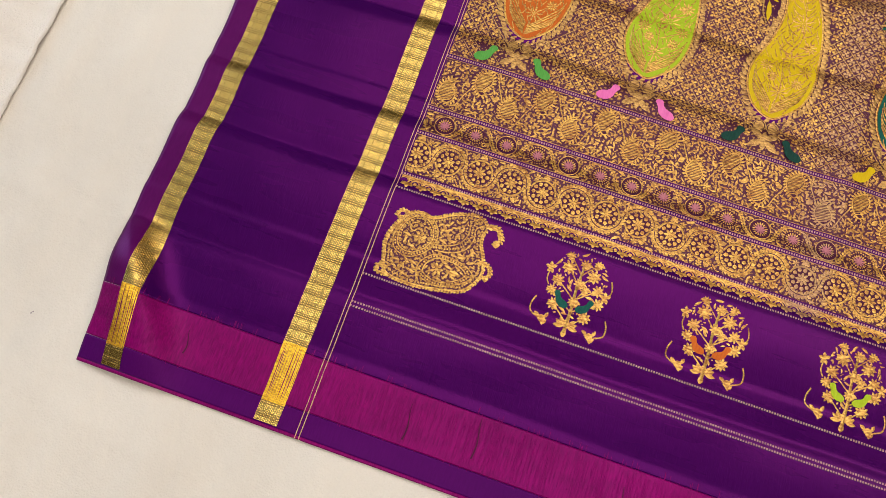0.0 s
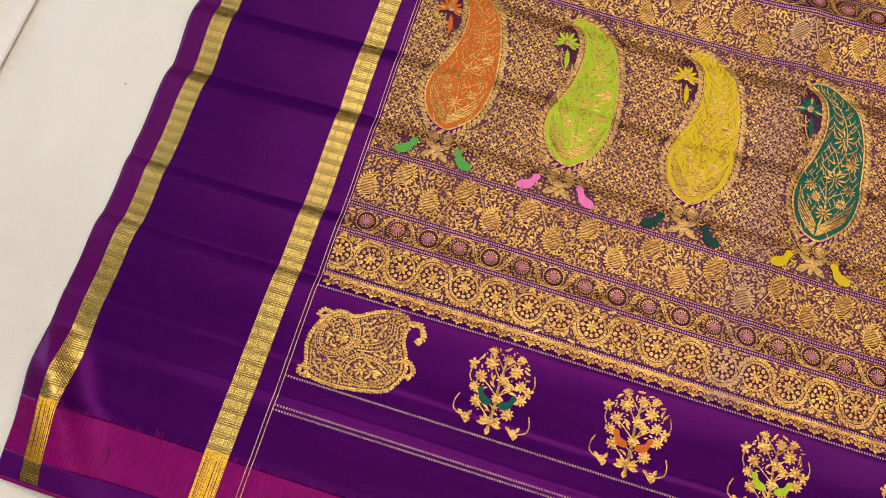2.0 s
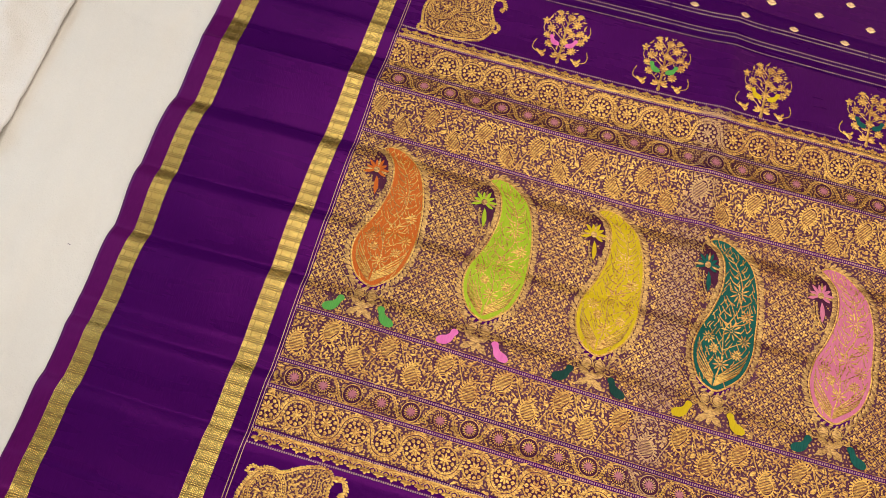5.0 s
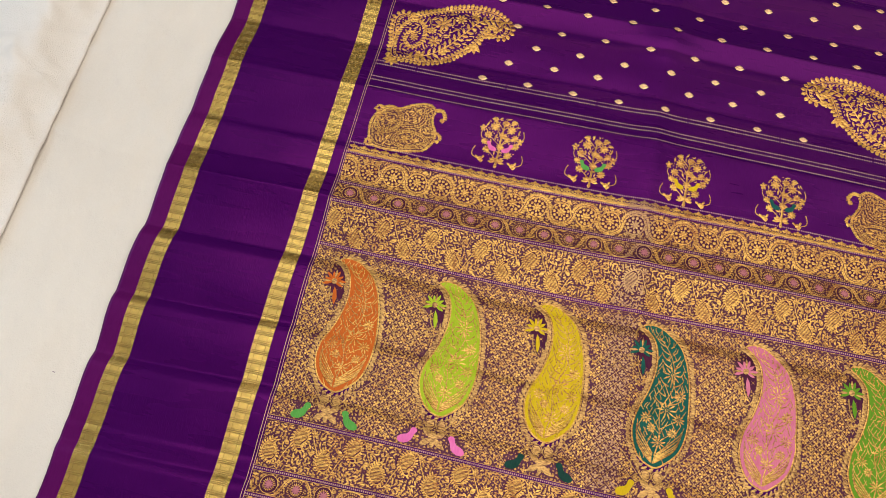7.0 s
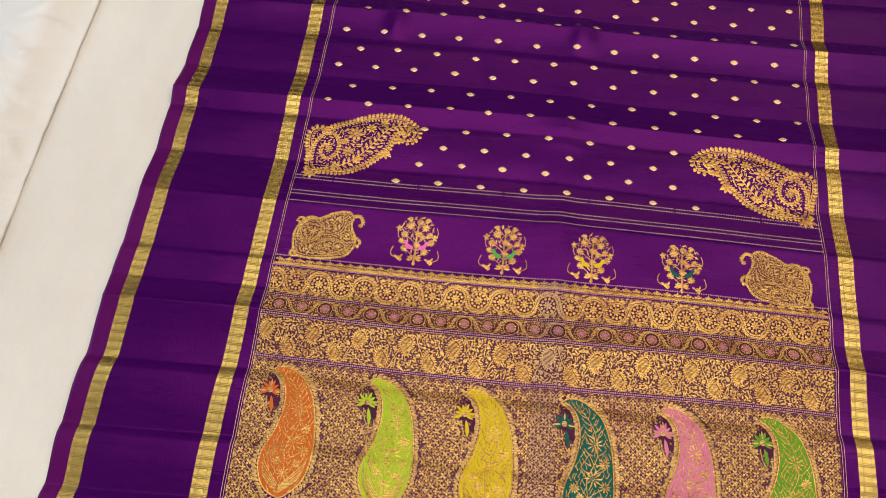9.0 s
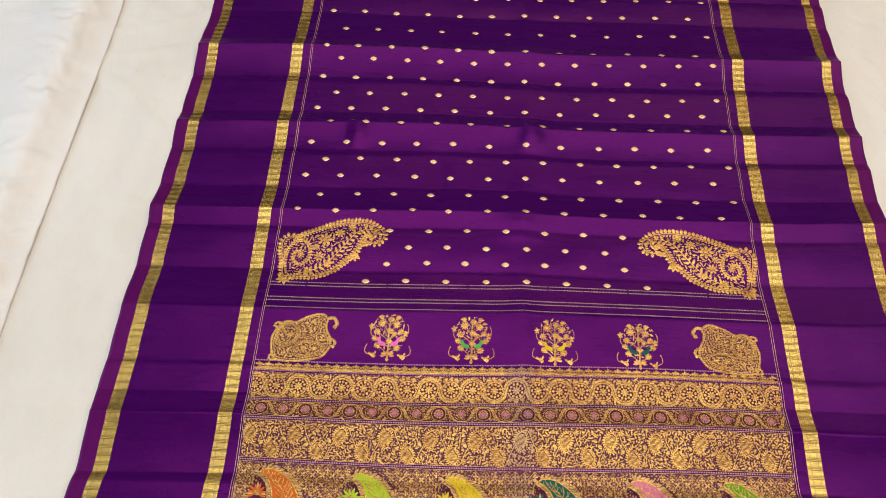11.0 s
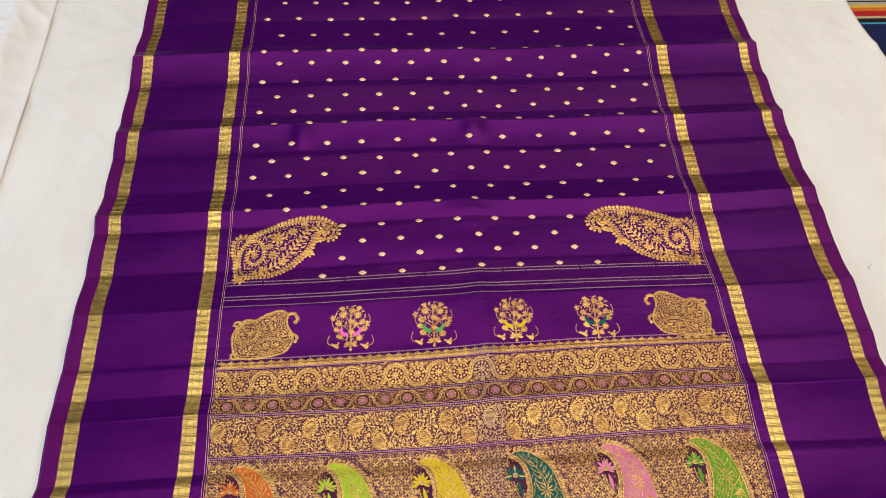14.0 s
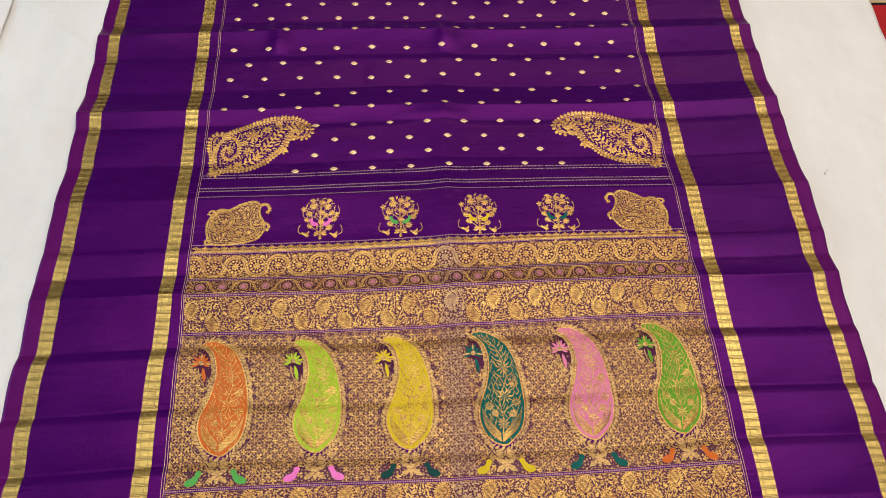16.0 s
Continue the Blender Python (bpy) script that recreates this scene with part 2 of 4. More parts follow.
# panels between the fold creases: from, to, and the tilt in degrees at either end (plus: rises away)
PANELS = [
    (-0.240, -0.156, 1, -2), (-0.156, -0.104, 3, -5), (-0.104, -0.071, 6, 4), (-0.071, 0.0045, 6, -7), (0.0045, 0.065, 6, -8), (0.065, 0.086, 2, 3), (0.086, 0.164, 6, -8),
    (0.164, 0.235, 9, -8), (0.235, 0.317, 9, -9), (0.317, 0.395, 0, 11), (0.395, 0.425, -17, -10), (0.425, 0.467, 4, -3),
    (0.467, 0.553, -4, 0.5), (0.553, 0.617, -10, -7), (0.617, 0.690, 4, -4), (0.690, 0.722, 7, 13), (0.722, 0.766, -14, -10),
    (0.766, 0.838, 5, -6), (0.838, 0.891, 5, 13), (0.891, 0.914, -21, -15), (0.914, 0.990, 4, -6), (0.990, 1.052, 6, 13),
    (1.052, 1.066, -26, -14), (1.066, 1.141, -8, -5), (1.141, 1.203, 4, -6), (1.203, 1.240, 9, 10), (1.240, 1.288, -15, -9),
    (1.288, 1.380, 8, 6), (1.380, 1.440, -12, -8), (1.440, 1.550, 9, 5), (1.550, 1.610, -14, -9), (1.610, 1.720, 9, 6),
    (1.720, 1.770, -14, -8), (1.770, 1.960, 8, -4),
]
STEP, TILT_MORE = 0.001, 1.2
LINE = np.arange(PANELS[0][0], PANELS[-1][1], STEP)
tilt = np.zeros_like(LINE)
for a, b, near, far in PANELS:
    inside = (LINE >= a) & (LINE < b)
    if a > 0.98:
        near, far = (k * 1.2 if k > 0 else k for k in (near, far))
    f = (LINE[inside] - a) / (b - a)
    if near > 0 > far:
        tilt[inside] = np.where(f < 0.76, near * (1 - 0.9 * f / 0.76), near * 0.1 + (2.0 * far - near * 0.1) * ease((f - 0.78) / 0.14))
    else:
        tilt[inside] = near + (far - near) * f
for a, *_ in PANELS[2:]:
    # a pinched line at each crease
    tilt -= 15 * np.exp(-((LINE - a) / 0.0018) ** 2)
kernel = np.hanning(5)[1:-1]
tilt = TILT_MORE * np.convolve(np.pad(tilt, 1, mode="edge"), kernel / kernel.sum(), "valid")
PROFILE = np.cumsum(np.tan(np.radians(tilt))) * STEP
# settle the low places on the sheet
span = 160
floor_line = np.array([PROFILE[max(0, i - span):i + span].min() for i in range(len(PROFILE))])
smooth = np.ones(241) / 241
PROFILE = PROFILE - np.convolve(np.pad(floor_line, 120, mode="edge"), smooth, "valid")
PROFILE = np.clip(PROFILE, -0.002, 0.03) * (0.15 + 0.85 * ease((LINE + 0.24) / 0.07))


# how far the borders have drifted sideways, in millimetres, at stations along the cloth
STATIONS = (-0.23, -0.165, -0.10, 0.07, 0.24, 0.39, 0.55, 0.72, 0.89, 1.04)
DRIFT = (
    (-0.209, (10, 6, -1, 2, 2, 10, 10.5, 9.5, 10, 12)),
    (-0.177, (10, 1, -6, -1.5, 0, 8.5, 8, 6, 5, 5.5)),
    (-0.025, (-8, -8, -7, -3, -3.5, 3, 3.5, 0, -0.5, 1)),
    (0.012, (0,) * 10),
    (0.70, (0,) * 10),
    (0.742, (0, 0, 0, 3, 5, 1.5, 2, -0.5, -1, 3)),
    (0.906, (-8, -8, -8, -8, -9, -9, -7, -7, -5.5, -5.5)),
    (0.940, (-10, -10, -10, -10, -10, -12, -8, -8.5, -10, -14)),
)


def drift(u, v):
    rows = [np.interp(v, STATIONS, values) / 1000 for _, values in DRIFT]
    at = [a for a, _ in DRIFT]
    out = np.where(u <= at[0], rows[0], rows[-1])
    for i in range(len(at) - 1):
        f = (u - at[i]) / (at[i + 1] - at[i])
        out = np.where((f >= 0) & (f <= 1), rows[i] + (rows[i + 1] - rows[i]) * f, out)
    return out


def lay(u, v):
    """Places on the cloth (across, along) to places in the room."""
    u, v = np.asarray(u, float), np.asarray(v, float)
    up = np.clip(v - 0.4, 0, None)
    side = np.clip(np.abs(u - 0.36) - 0.36, 0, 0.25) / 0.21
    frill = side * (0.0006 * np.sin(v * 39 + 1.2) + 0.0006 * np.sin(v * 87 + u * 5))
    x = u + up * (0.026 - 0.014 * u / 0.75) + frill + drift(u, v)
    y = v + 0.008 * u * ease((v - 0.25) / 0.2) + 0.0022 * np.sin(u * 9.0 + v * 7) * ease((v + 0.1) / 0.3)
    s = v - 0.0018 * np.sin(u * 6 + 0.6) * ease((v + 0.05) / 0.3) - 0.0008 * np.sin(u * 19 + v * 3)
    soft = 0.93 + 0.07 * np.sin(u * 5 + v * 13)
    z = np.interp(s, LINE, PROFILE) * soft
    # the lengthwise fold down the middle, and slight crumples
    mid = np.abs(u - 0.372 - 0.006 * np.sin(v * 8))
    z = z + 0.0038 * np.exp(-(mid / 0.020) ** 1.5) * ease((v + 0.02) / 0.2)
    for cu, cv, su, sv, tall in ((0.10, 0.868, 0.016, 0.030, 0.0052), (0.385, 0.872, 0.017, 0.024, 0.0052), (0.36, 0.70, 0.045, 0.020, 0.004), (0.70, 0.735, 0.025, 0.03, 0.004), (0.235, 0.80, 0.02, 0.04, -0.003)):
        z = z + tall * np.exp(-((u - cu) / su) ** 2 - ((v - cv) / sv) ** 2)
    z = z + 0.0005 * np.sin(u * 23 + v * 17) * np.sin(v * 41 - u * 11) + 0.0002 * np.sin(u * 61 - v * 37) * np.sin(u * 17 + v * 71)
    # the corner that has curled up
    a, b = (u + 0.169) * 0.84 + (v + 0.170) * 0.54, -(u + 0.169) * 0.54 + (v + 0.170) * 0.84
    z = z + 0.020 * np.exp(-(np.abs(a) / np.where(a > 0, 0.020, 0.042)) ** 2 - (b / 0.066) ** 4)
    return x, y, z - 0.003


class Weave:
    """Gathers small raised pieces of thread on the cloth into one mesh."""

    def __init__(self, clamp=False):
        self.points, self.faces, self.count, self.clamp = [], [], 0, clamp

    def add(self, pts, faces):
        if self.clamp:
            pts = [(min(max(x, 0.0028), 0.7142), y, z) for x, y, z in pts]
        self.points.extend(pts)
        base = self.count
        self.faces.extend([tuple(base + i for i in f) for f in faces])
        self.count += len(pts)

    def dome(self, outline, lift=0.0003, rise=0.0005):
        n = len(outline)
        cx, cy = sum(p[0] for p in outline) / n, sum(p[1] for p in outline) / n
        rise = min(rise, 0.24 * min(math.hypot(p[0] - cx, p[1] - cy) for p in outline))
        self.add([(x, y, lift) for x, y in outline] + [(cx, cy, lift + rise)], [(i, (i + 1) % n, n) for i in range(n)])

    def disc(self, x, y, r, n=7, lift=0.0003, rise=0.0005):
        self.dome([(x + r * math.cos(k * math.tau / n), y + r * math.sin(k * math.tau / n)) for k in range(n)], lift, rise)

    def leaf(self, x, y, angle, length, width, lift=0.0003, rise=0.0005, bend=0.0):
        """A leaf from its foot at (x, y)."""
        c, s = math.cos(angle), math.sin(angle)
        shape = ((0, 0), (0.25, 0.38), (0.6, 0.5), (0.85, 0.26), (1, 0), (0.85, -0.26), (0.6, -0.5), (0.25, -0.38))
        pts = []
        for a, b in shape:
            a, b = a * length, b * width + bend * a * a * length
            pts.append((x + a * c - b * s, y + a * s + b * c))
        self.dome(pts, lift, rise)

    def flower(self, x, y, r, petals=6, turn=0.0, lift=0.0003, heart=0.28):
        wide = 2.3 * r / petals + 0.12 * r
        for k in range(petals):
            a = turn + k * math.tau / petals
            self.leaf(x + 0.22 * r * math.cos(a), y + 0.22 * r * math.sin(a), a, 0.8 * r, wide, lift, 0.0005)
        self.disc(x, y, r * heart, 6, lift + 0.0004, 0.0004)

    def stroke(self, pts, width, lift=0.0003, rise=0.0004, taper=0.0, closed=False):
        n = len(pts)
        rows, faces = [], []
        for i, (x, y) in enumerate(pts):
            a, b = (pts[(i - 1) % n], pts[(i + 1) % n]) if closed else (pts[max(i - 1, 0)], pts[min(i + 1, n - 1)])
            dx, dy = b[0] - a[0], b[1] - a[1]
            size = math.hypot(dx, dy) or 1
            w = width * (1 - taper * i / max(n - 1, 1)) / 2
            nx, ny = -dy / size * w, dx / size * w
            rows += [(x + nx, y + ny, lift), (x, y, lift + min(rise, 0.16 * width)), (x - nx, y - ny, lift)]
        for i in range(n if closed else n - 1):
            a, b = 3 * i, 3 * ((i + 1) % n)
            faces += [(a, a + 1, b + 1, b), (a + 1, a + 2, b + 2, b + 1)]
        self.add(rows, faces)

    def beads(self, pts, pitch, r, lift=0.0003):
        for x, y, _ in along(pts, pitch):
            self.disc(x, y, r, 5, lift, 0.0005)

    def fringe(self, pts, pitch, length, width, outward=1, lean=0.5, lift=0.0003):
        for x, y, a in along(pts, pitch):
            self.leaf(x, y, a - outward * (math.pi / 2 - lean), length * random.uniform(0.85, 1.1), width, lift)

    def box(self, x, y, w, h, lift=0.0003, rise=0.0003):
        self.dome([(x - w / 2, y - h / 2), (x + w / 2, y - h / 2), (x + w / 2, y + h / 2), (x - w / 2, y + h / 2)], lift, rise)

    def fill(self, outline, pitch, columns=8, lift=0.00025):
        """A flat patch inside an outline that each level crosses once."""
        ys = [p[1] for p in outline]
        low, high = min(ys) + 0.0004, max(ys) - 0.0004
        rows = max(2, int((high - low) / pitch))
        spans = []
        for i in range(rows + 1):
            y = low + (high - low) * i / rows
            xs = crossings(outline, y)
            if len(xs) >= 2:
                spans.append((y, xs[0], xs[-1]))
        pts = [(a + (b - a) * k / columns, y, lift) for y, a, b in spans for k in range(columns + 1)]
        w = columns + 1
        self.add(pts, [(r * w + k, r * w + k + 1, (r + 1) * w + k + 1, (r + 1) * w + k) for r in range(len(spans) - 1) for k in range(columns)])

    def mesh(self, name, move=None, up=0.0):
        p = np.array(self.points)
        u, v = p[:, 0], p[:, 1]
        if move is not None:
            u, v = move(u, v)
        x, y, z = lay(u, v)
        data = bpy.data.meshes.new(name)
        faces = self.faces
        data.from_pydata(np.stack([x, y, z + p[:, 2] + up], 1).tolist(), [], faces)
        data.update()
        return data


def crossings(outline, y):
    xs = []
    for (x0, y0), (x1, y1) in zip(outline, outline[1:] + outline[:1]):
        if (y0 > y) != (y1 > y):
            xs.append(x0 + (x1 - x0) * (y - y0) / (y1 - y0))
    return sorted(xs)


def within(outline, x, y):
    return sum(1 for c in crossings(outline, y) if c < x) % 2 == 1


def along(pts, pitch):
    """Points at even steps on a line, with its direction."""
    out, need = [], pitch / 2
    for (x0, y0), (x1, y1) in zip(pts, pts[1:]):
        size = math.hypot(x1 - x0, y1 - y0)
        if size < 1e-9:
            continue
        while need <= size:
            f = need / size
            out.append((x0 + (x1 - x0) * f, y0 + (y1 - y0) * f, math.atan2(y1 - y0, x1 - x0)))
            need += pitch
        need -= size
    return out


def curve(points, steps=6, closed=False):
    """A smooth line through points."""
    n, out = len(points), []
    for i in range(n if closed else n - 1):
        if closed:
            p = [points[(i + k) % n] for k in (-1, 0, 1, 2)]
        else:
            p = [points[min(max(i + k, 0), n - 1)] for k in (-1, 0, 1, 2)]
        for k in range(steps):
            t = k / steps
            out.append(tuple(0.5 * (2 * p[1][d] + (p[2][d] - p[0][d]) * t + (2 * p[0][d] - 5 * p[1][d] + 4 * p[2][d] - p[3][d]) * t * t
                                    + (3 * p[1][d] - p[0][d] - 3 * p[2][d] + p[3][d]) * t ** 3) for d in (0, 1)))
    if not closed:
        out.append(points[-1])
    return out


def arc(x, y, r, a, b, n=12, squash=1.0):
    return [(x + r * math.cos(a + (b - a) * k / n), y + squash * r * math.sin(a + (b - a) * k / n)) for k in range(n + 1)]


def spiral(x, y, r, a, turns, n=16, shrink=0.75):
    return [(x + r * (1 - shrink * k / n) * math.cos(a + turns * math.tau * k / n), y + r * (1 - shrink * k / n) * math.sin(a + turns * math.tau * k / n)) for k in range(n + 1)]


class Room:
    """Keeps account of which part of a pattern is still free."""

    def __init__(self, x0, y0, x1, y1, cell=0.0005):
        self.x0, self.y0, self.cell = x0, y0, cell
        self.grid = np.zeros((int((y1 - y0) / cell) + 2, int((x1 - x0) / cell) + 2), bool)

    def mark(self, points, pad=1):
        for x, y, *_ in points:
            i, j = int((y - self.y0) / self.cell), int((x - self.x0) / self.cell)
            if 0 <= i < self.grid.shape[0] and 0 <= j < self.grid.shape[1]:
                self.grid[max(0, i - pad):i + pad + 1, max(0, j - pad):j + pad + 1] = True

    def free(self, x, y, r):
        i, j, k = int((y - self.y0) / self.cell), int((x - self.x0) / self.cell), max(1, int(r / self.cell))
        if i < 0 or j < 0 or i >= self.grid.shape[0] or j >= self.grid.shape[1]:
            return False
        return not self.grid[max(0, i - k):i + k + 1, max(0, j - k):j + k + 1].any()

    def cover(self, x, y, angle, length, width):
        """Marks a leaf's whole area."""
        c, s = math.cos(angle), math.sin(angle)
        for a in np.arange(0, length, self.cell * 0.9):
            half = width * 0.5 * math.sin(math.pi * min(0.95, 0.12 + 0.8 * a / length))
            for b in np.arange(-half, half + 1e-6, self.cell * 0.9):
                self.mark([(x + a * c - b * s, y + a * s + b * c)], 0)


def scatter(weave, x0, y0, x1, y1, tries, inside=None, lift=0.0003, blocked=(), skip=0):
    """Fills what is free with small leaves and blossoms."""
    room = Room(x0, y0, x1, y1)
    room.mark(weave.points)
    room.mark(blocked, 3)
    for length, width in ((0.0080, 0.0026), (0.0058, 0.0021), (0.0040, 0.0017), (0.0026, 0.0015), (0.0018, 0.0012))[skip:]:
        for _ in range(tries):
            x, y = random.uniform(x0, x1), random.uniform(y0, y1)
            if inside and not inside(x, y) or not room.free(x, y, width * 0.42):
                continue
            flow = 2.4 * math.sin(x * 190 + y * 60) + 2.0 * math.sin(y * 170 - x * 40) + random.uniform(-0.5, 0.5)
            c, s = math.cos(flow), math.sin(flow)
            ends = [(x + k * length * c, y + k * length * s) for k in (-0.42, -0.22, 0.22, 0.42)]
            if not all(x0 < p[0] < x1 and y0 < p[1] < y1 and (not inside or inside(*p)) for p in ends):
                continue
            if all(room.free(*p, width * (0.30 if i in (1, 2) else 0.12)) for i, p in enumerate(ends)):
                foot = (x - 0.5 * length * c, y - 0.5 * length * s)
                weave.leaf(*foot, flow, length, width, lift, 0.0005, random.choice((-0.45, -0.25, 0.25, 0.45)))
                room.cover(*foot, flow, length, width)


def child(name, data, material, parent, label="", kind=""):
    ob = new(name, data)
    if material:
        data.materials.append(material)
    ob.parent = parent
    return tagged(ob, label, kind=kind)


def empty(name, parent=None):
    ob = new(name)
    ob.empty_display_size = 0.05
    ob.parent = parent
    return ob


def strip(name, u0, u1, v0, v1, material, parent, lift=0.0, du=0.008, dv=0.003, label="", thick=0.0):
    """A piece of the cloth between two lines across and two along."""
    nu, nv = max(2, round((u1 - u0) / du)), max(2, round((v1 - v0) / dv))
    steps = np.linspace(u0, u1, nu + 1)
    if u0 < -0.12 < u1 and v0 < 0:
        # closer rows where the corner curls
        steps = np.concatenate([np.linspace(u0, -0.12, int((-0.12 - u0) / 0.0018)), np.linspace(-0.12, u1, max(2, round((u1 + 0.12) / du)))[1:]])
        nu = len(steps) - 1
    u, v = np.meshgrid(steps, np.linspace(v0, v1, nv + 1))
    x, y, z = lay(u, v)
    pts = np.stack([x, y, z + lift], -1).reshape(-1, 3)
    w = nu + 1
    i, j = np.meshgrid(np.arange(nv), np.arange(nu), indexing="ij")
    first = (i * w + j).reshape(-1)
    quads = np.stack([first, first + 1, first + w + 1, first + w], 1)
    data = bpy.data.meshes.new(name)
    data.from_pydata(pts.tolist(), [], quads.tolist())
    layer = data.uv_layers.new(name="cloth")
    flat = np.stack([u - u0, v], -1).reshape(-1, 2)
    loops = np.zeros(len(data.loops), int)
    data.loops.foreach_get("vertex_index", loops)
    layer.data.foreach_set("uv", flat[loops].reshape(-1))
    data.polygons.foreach_set("use_smooth", np.ones(len(data.polygons), bool))
    data.update()
    ob = child(name, data, material, parent, label)
    if thick:
        mod = ob.modifiers.new("thickness", "SOLIDIFY")
        mod.thickness, mod.offset = thick, -1
    return ob


# ---- the room ----
def block(name, size, place, material, label, kind="structure", bevel=0.0):
    bm = bmesh.new()
    bmesh.ops.create_cube(bm, size=1)
    bmesh.ops.scale(bm, vec=size, verts=bm.verts)
    if bevel:
        bmesh.ops.bevel(bm, geom=bm.edges[:], offset=bevel, segments=2, affect="EDGES")
    data = bpy.data.meshes.new(name)
    bm.to_mesh(data)
    bm.free()
    data.materials.append(material)
    ob = new(name, data)
    ob.location = place
    return tagged(ob, label, name.split("_")[0], kind=kind)


block("floor", (5.4, 7.0, 0.1), (0.3, 0.8, -0.072), FLOOR, "grey stone floor under the striped rug")
block("ceiling", (5.4, 7.0, 0.1), (0.3, 0.8, CEILING + 0.05), CEIL, "plain off-white ceiling of the room")
block("wall_north", (5.4, 0.12, CEILING), (0.3, 4.36, CEILING / 2), WALL, "unseen plain brown wall, kept dark for the gold's reflections")
block("wall_south", (5.4, 0.12, CEILING), (0.3, -2.76, CEILING / 2), WALL, "unseen plain brown wall, kept dark for the gold's reflections")
block("wall_east", (0.12, 7.0, CEILING), (3.06, 0.8, CEILING / 2), WALL, "unseen plain brown wall, kept dark for the gold's reflections")
# the west wall has the window's opening
block("wall_west", (0.12, 7.0, 0.9), (-2.46, 0.8, 0.45), WALL, "unseen dark brown wall below the window")
block("wall_west_above", (0.12, 7.0, 0.6), (-2.46, 0.8, 2.4), WALL, "unseen dark brown wall above the window")
block("wall_west_side", (0.12, 2.85, 1.2), (-2.46, -1.275, 1.5), WALL, "unseen dark brown wall beside the window")
block("wall_west_end", (0.12, 2.65, 1.2), (-2.46, 2.975, 1.5), WALL, "unseen dark brown wall beside the window")


def rug():
    n = Nodes("striped_dhurrie_wool")
    at = n.coords()
    split = n.tree.nodes.new("ShaderNodeSeparateXYZ")
    n.link(at, split.inputs[0])
    black, red, orange, yellow, grey, navy, cyan, beige = ((0.020, 0.012, 0.012), (0.45, 0.020, 0.022), (0.62, 0.16, 0.02), (0.70, 0.42, 0.06),
                                                        (0.42, 0.40, 0.34), (0.012, 0.018, 0.075), (0.05, 0.30, 0.42), (0.55, 0.42, 0.24))
    stops = ((0.0, navy), (0.34, cyan), (0.355, black), (0.38, beige), (0.395, red), (0.43, orange), (0.455, yellow), (0.475, grey), (0.495, black), (0.502, grey),
             (0.525, yellow), (0.545, orange), (0.57, red), (0.60, black), (0.63, red), (0.95, black), (0.965, beige), (0.985, black))
    # one repeat of the stripes is 0.42 m
    phase = n.math("FRACT", n.math("MULTIPLY", n.math("SUBTRACT", split.outputs[1], 0.985), 1 / 0.42))
    rib = n.noise(at, 260, 2, (0.2, 1, 1))
    wool = n.noise(at, 40, 3)
    colour = n.ramp(phase, *stops, constant=True)
    n.link(n.mix(n.math("MULTIPLY", n.math("ADD", rib, wool), 0.22), colour, (0.02, 0.016, 0.02)), n.bsdf.inputs["Base Color"])
    n.bump(rib, 0.6, 0.002)
    n.set(Roughness=0.95, Specular_IOR_Level=0.06)
    ob = block("rug", (3.6, 5.0, 0.012), (0.6, 0.9, -0.016), n.mat, "flat-woven striped rug in red, navy, orange and black", "thing", 0.003)
    ob.location = (0, 0, 0)
    ob.data.transform(Matrix.Translation((0.6, 0.9, -0.016)))
    return tagged(ob, category="rug")


rug()


# housings added for the unseen lamps; the diffuser itself gives no light
def unseen_ceiling_lamp(x, y, deep):
    lamp = tagged(empty("unseen_ceiling_lamp"), "unseen long ceiling lamp panel, added to carry the overhead light", "lamp", "ceiling lamps")
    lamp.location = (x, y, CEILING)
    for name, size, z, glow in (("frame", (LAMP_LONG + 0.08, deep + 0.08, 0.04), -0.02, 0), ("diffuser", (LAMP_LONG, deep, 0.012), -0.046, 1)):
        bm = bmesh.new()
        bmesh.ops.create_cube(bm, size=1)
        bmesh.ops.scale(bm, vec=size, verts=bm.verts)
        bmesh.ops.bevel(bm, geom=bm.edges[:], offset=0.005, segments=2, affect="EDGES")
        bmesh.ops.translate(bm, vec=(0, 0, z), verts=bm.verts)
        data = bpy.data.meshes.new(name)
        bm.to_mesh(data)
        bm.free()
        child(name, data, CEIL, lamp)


for lamp_x, lamp_y, deep, *_ in UNSEEN_LAMPS:
    unseen_ceiling_lamp(lamp_x, lamp_y, deep)


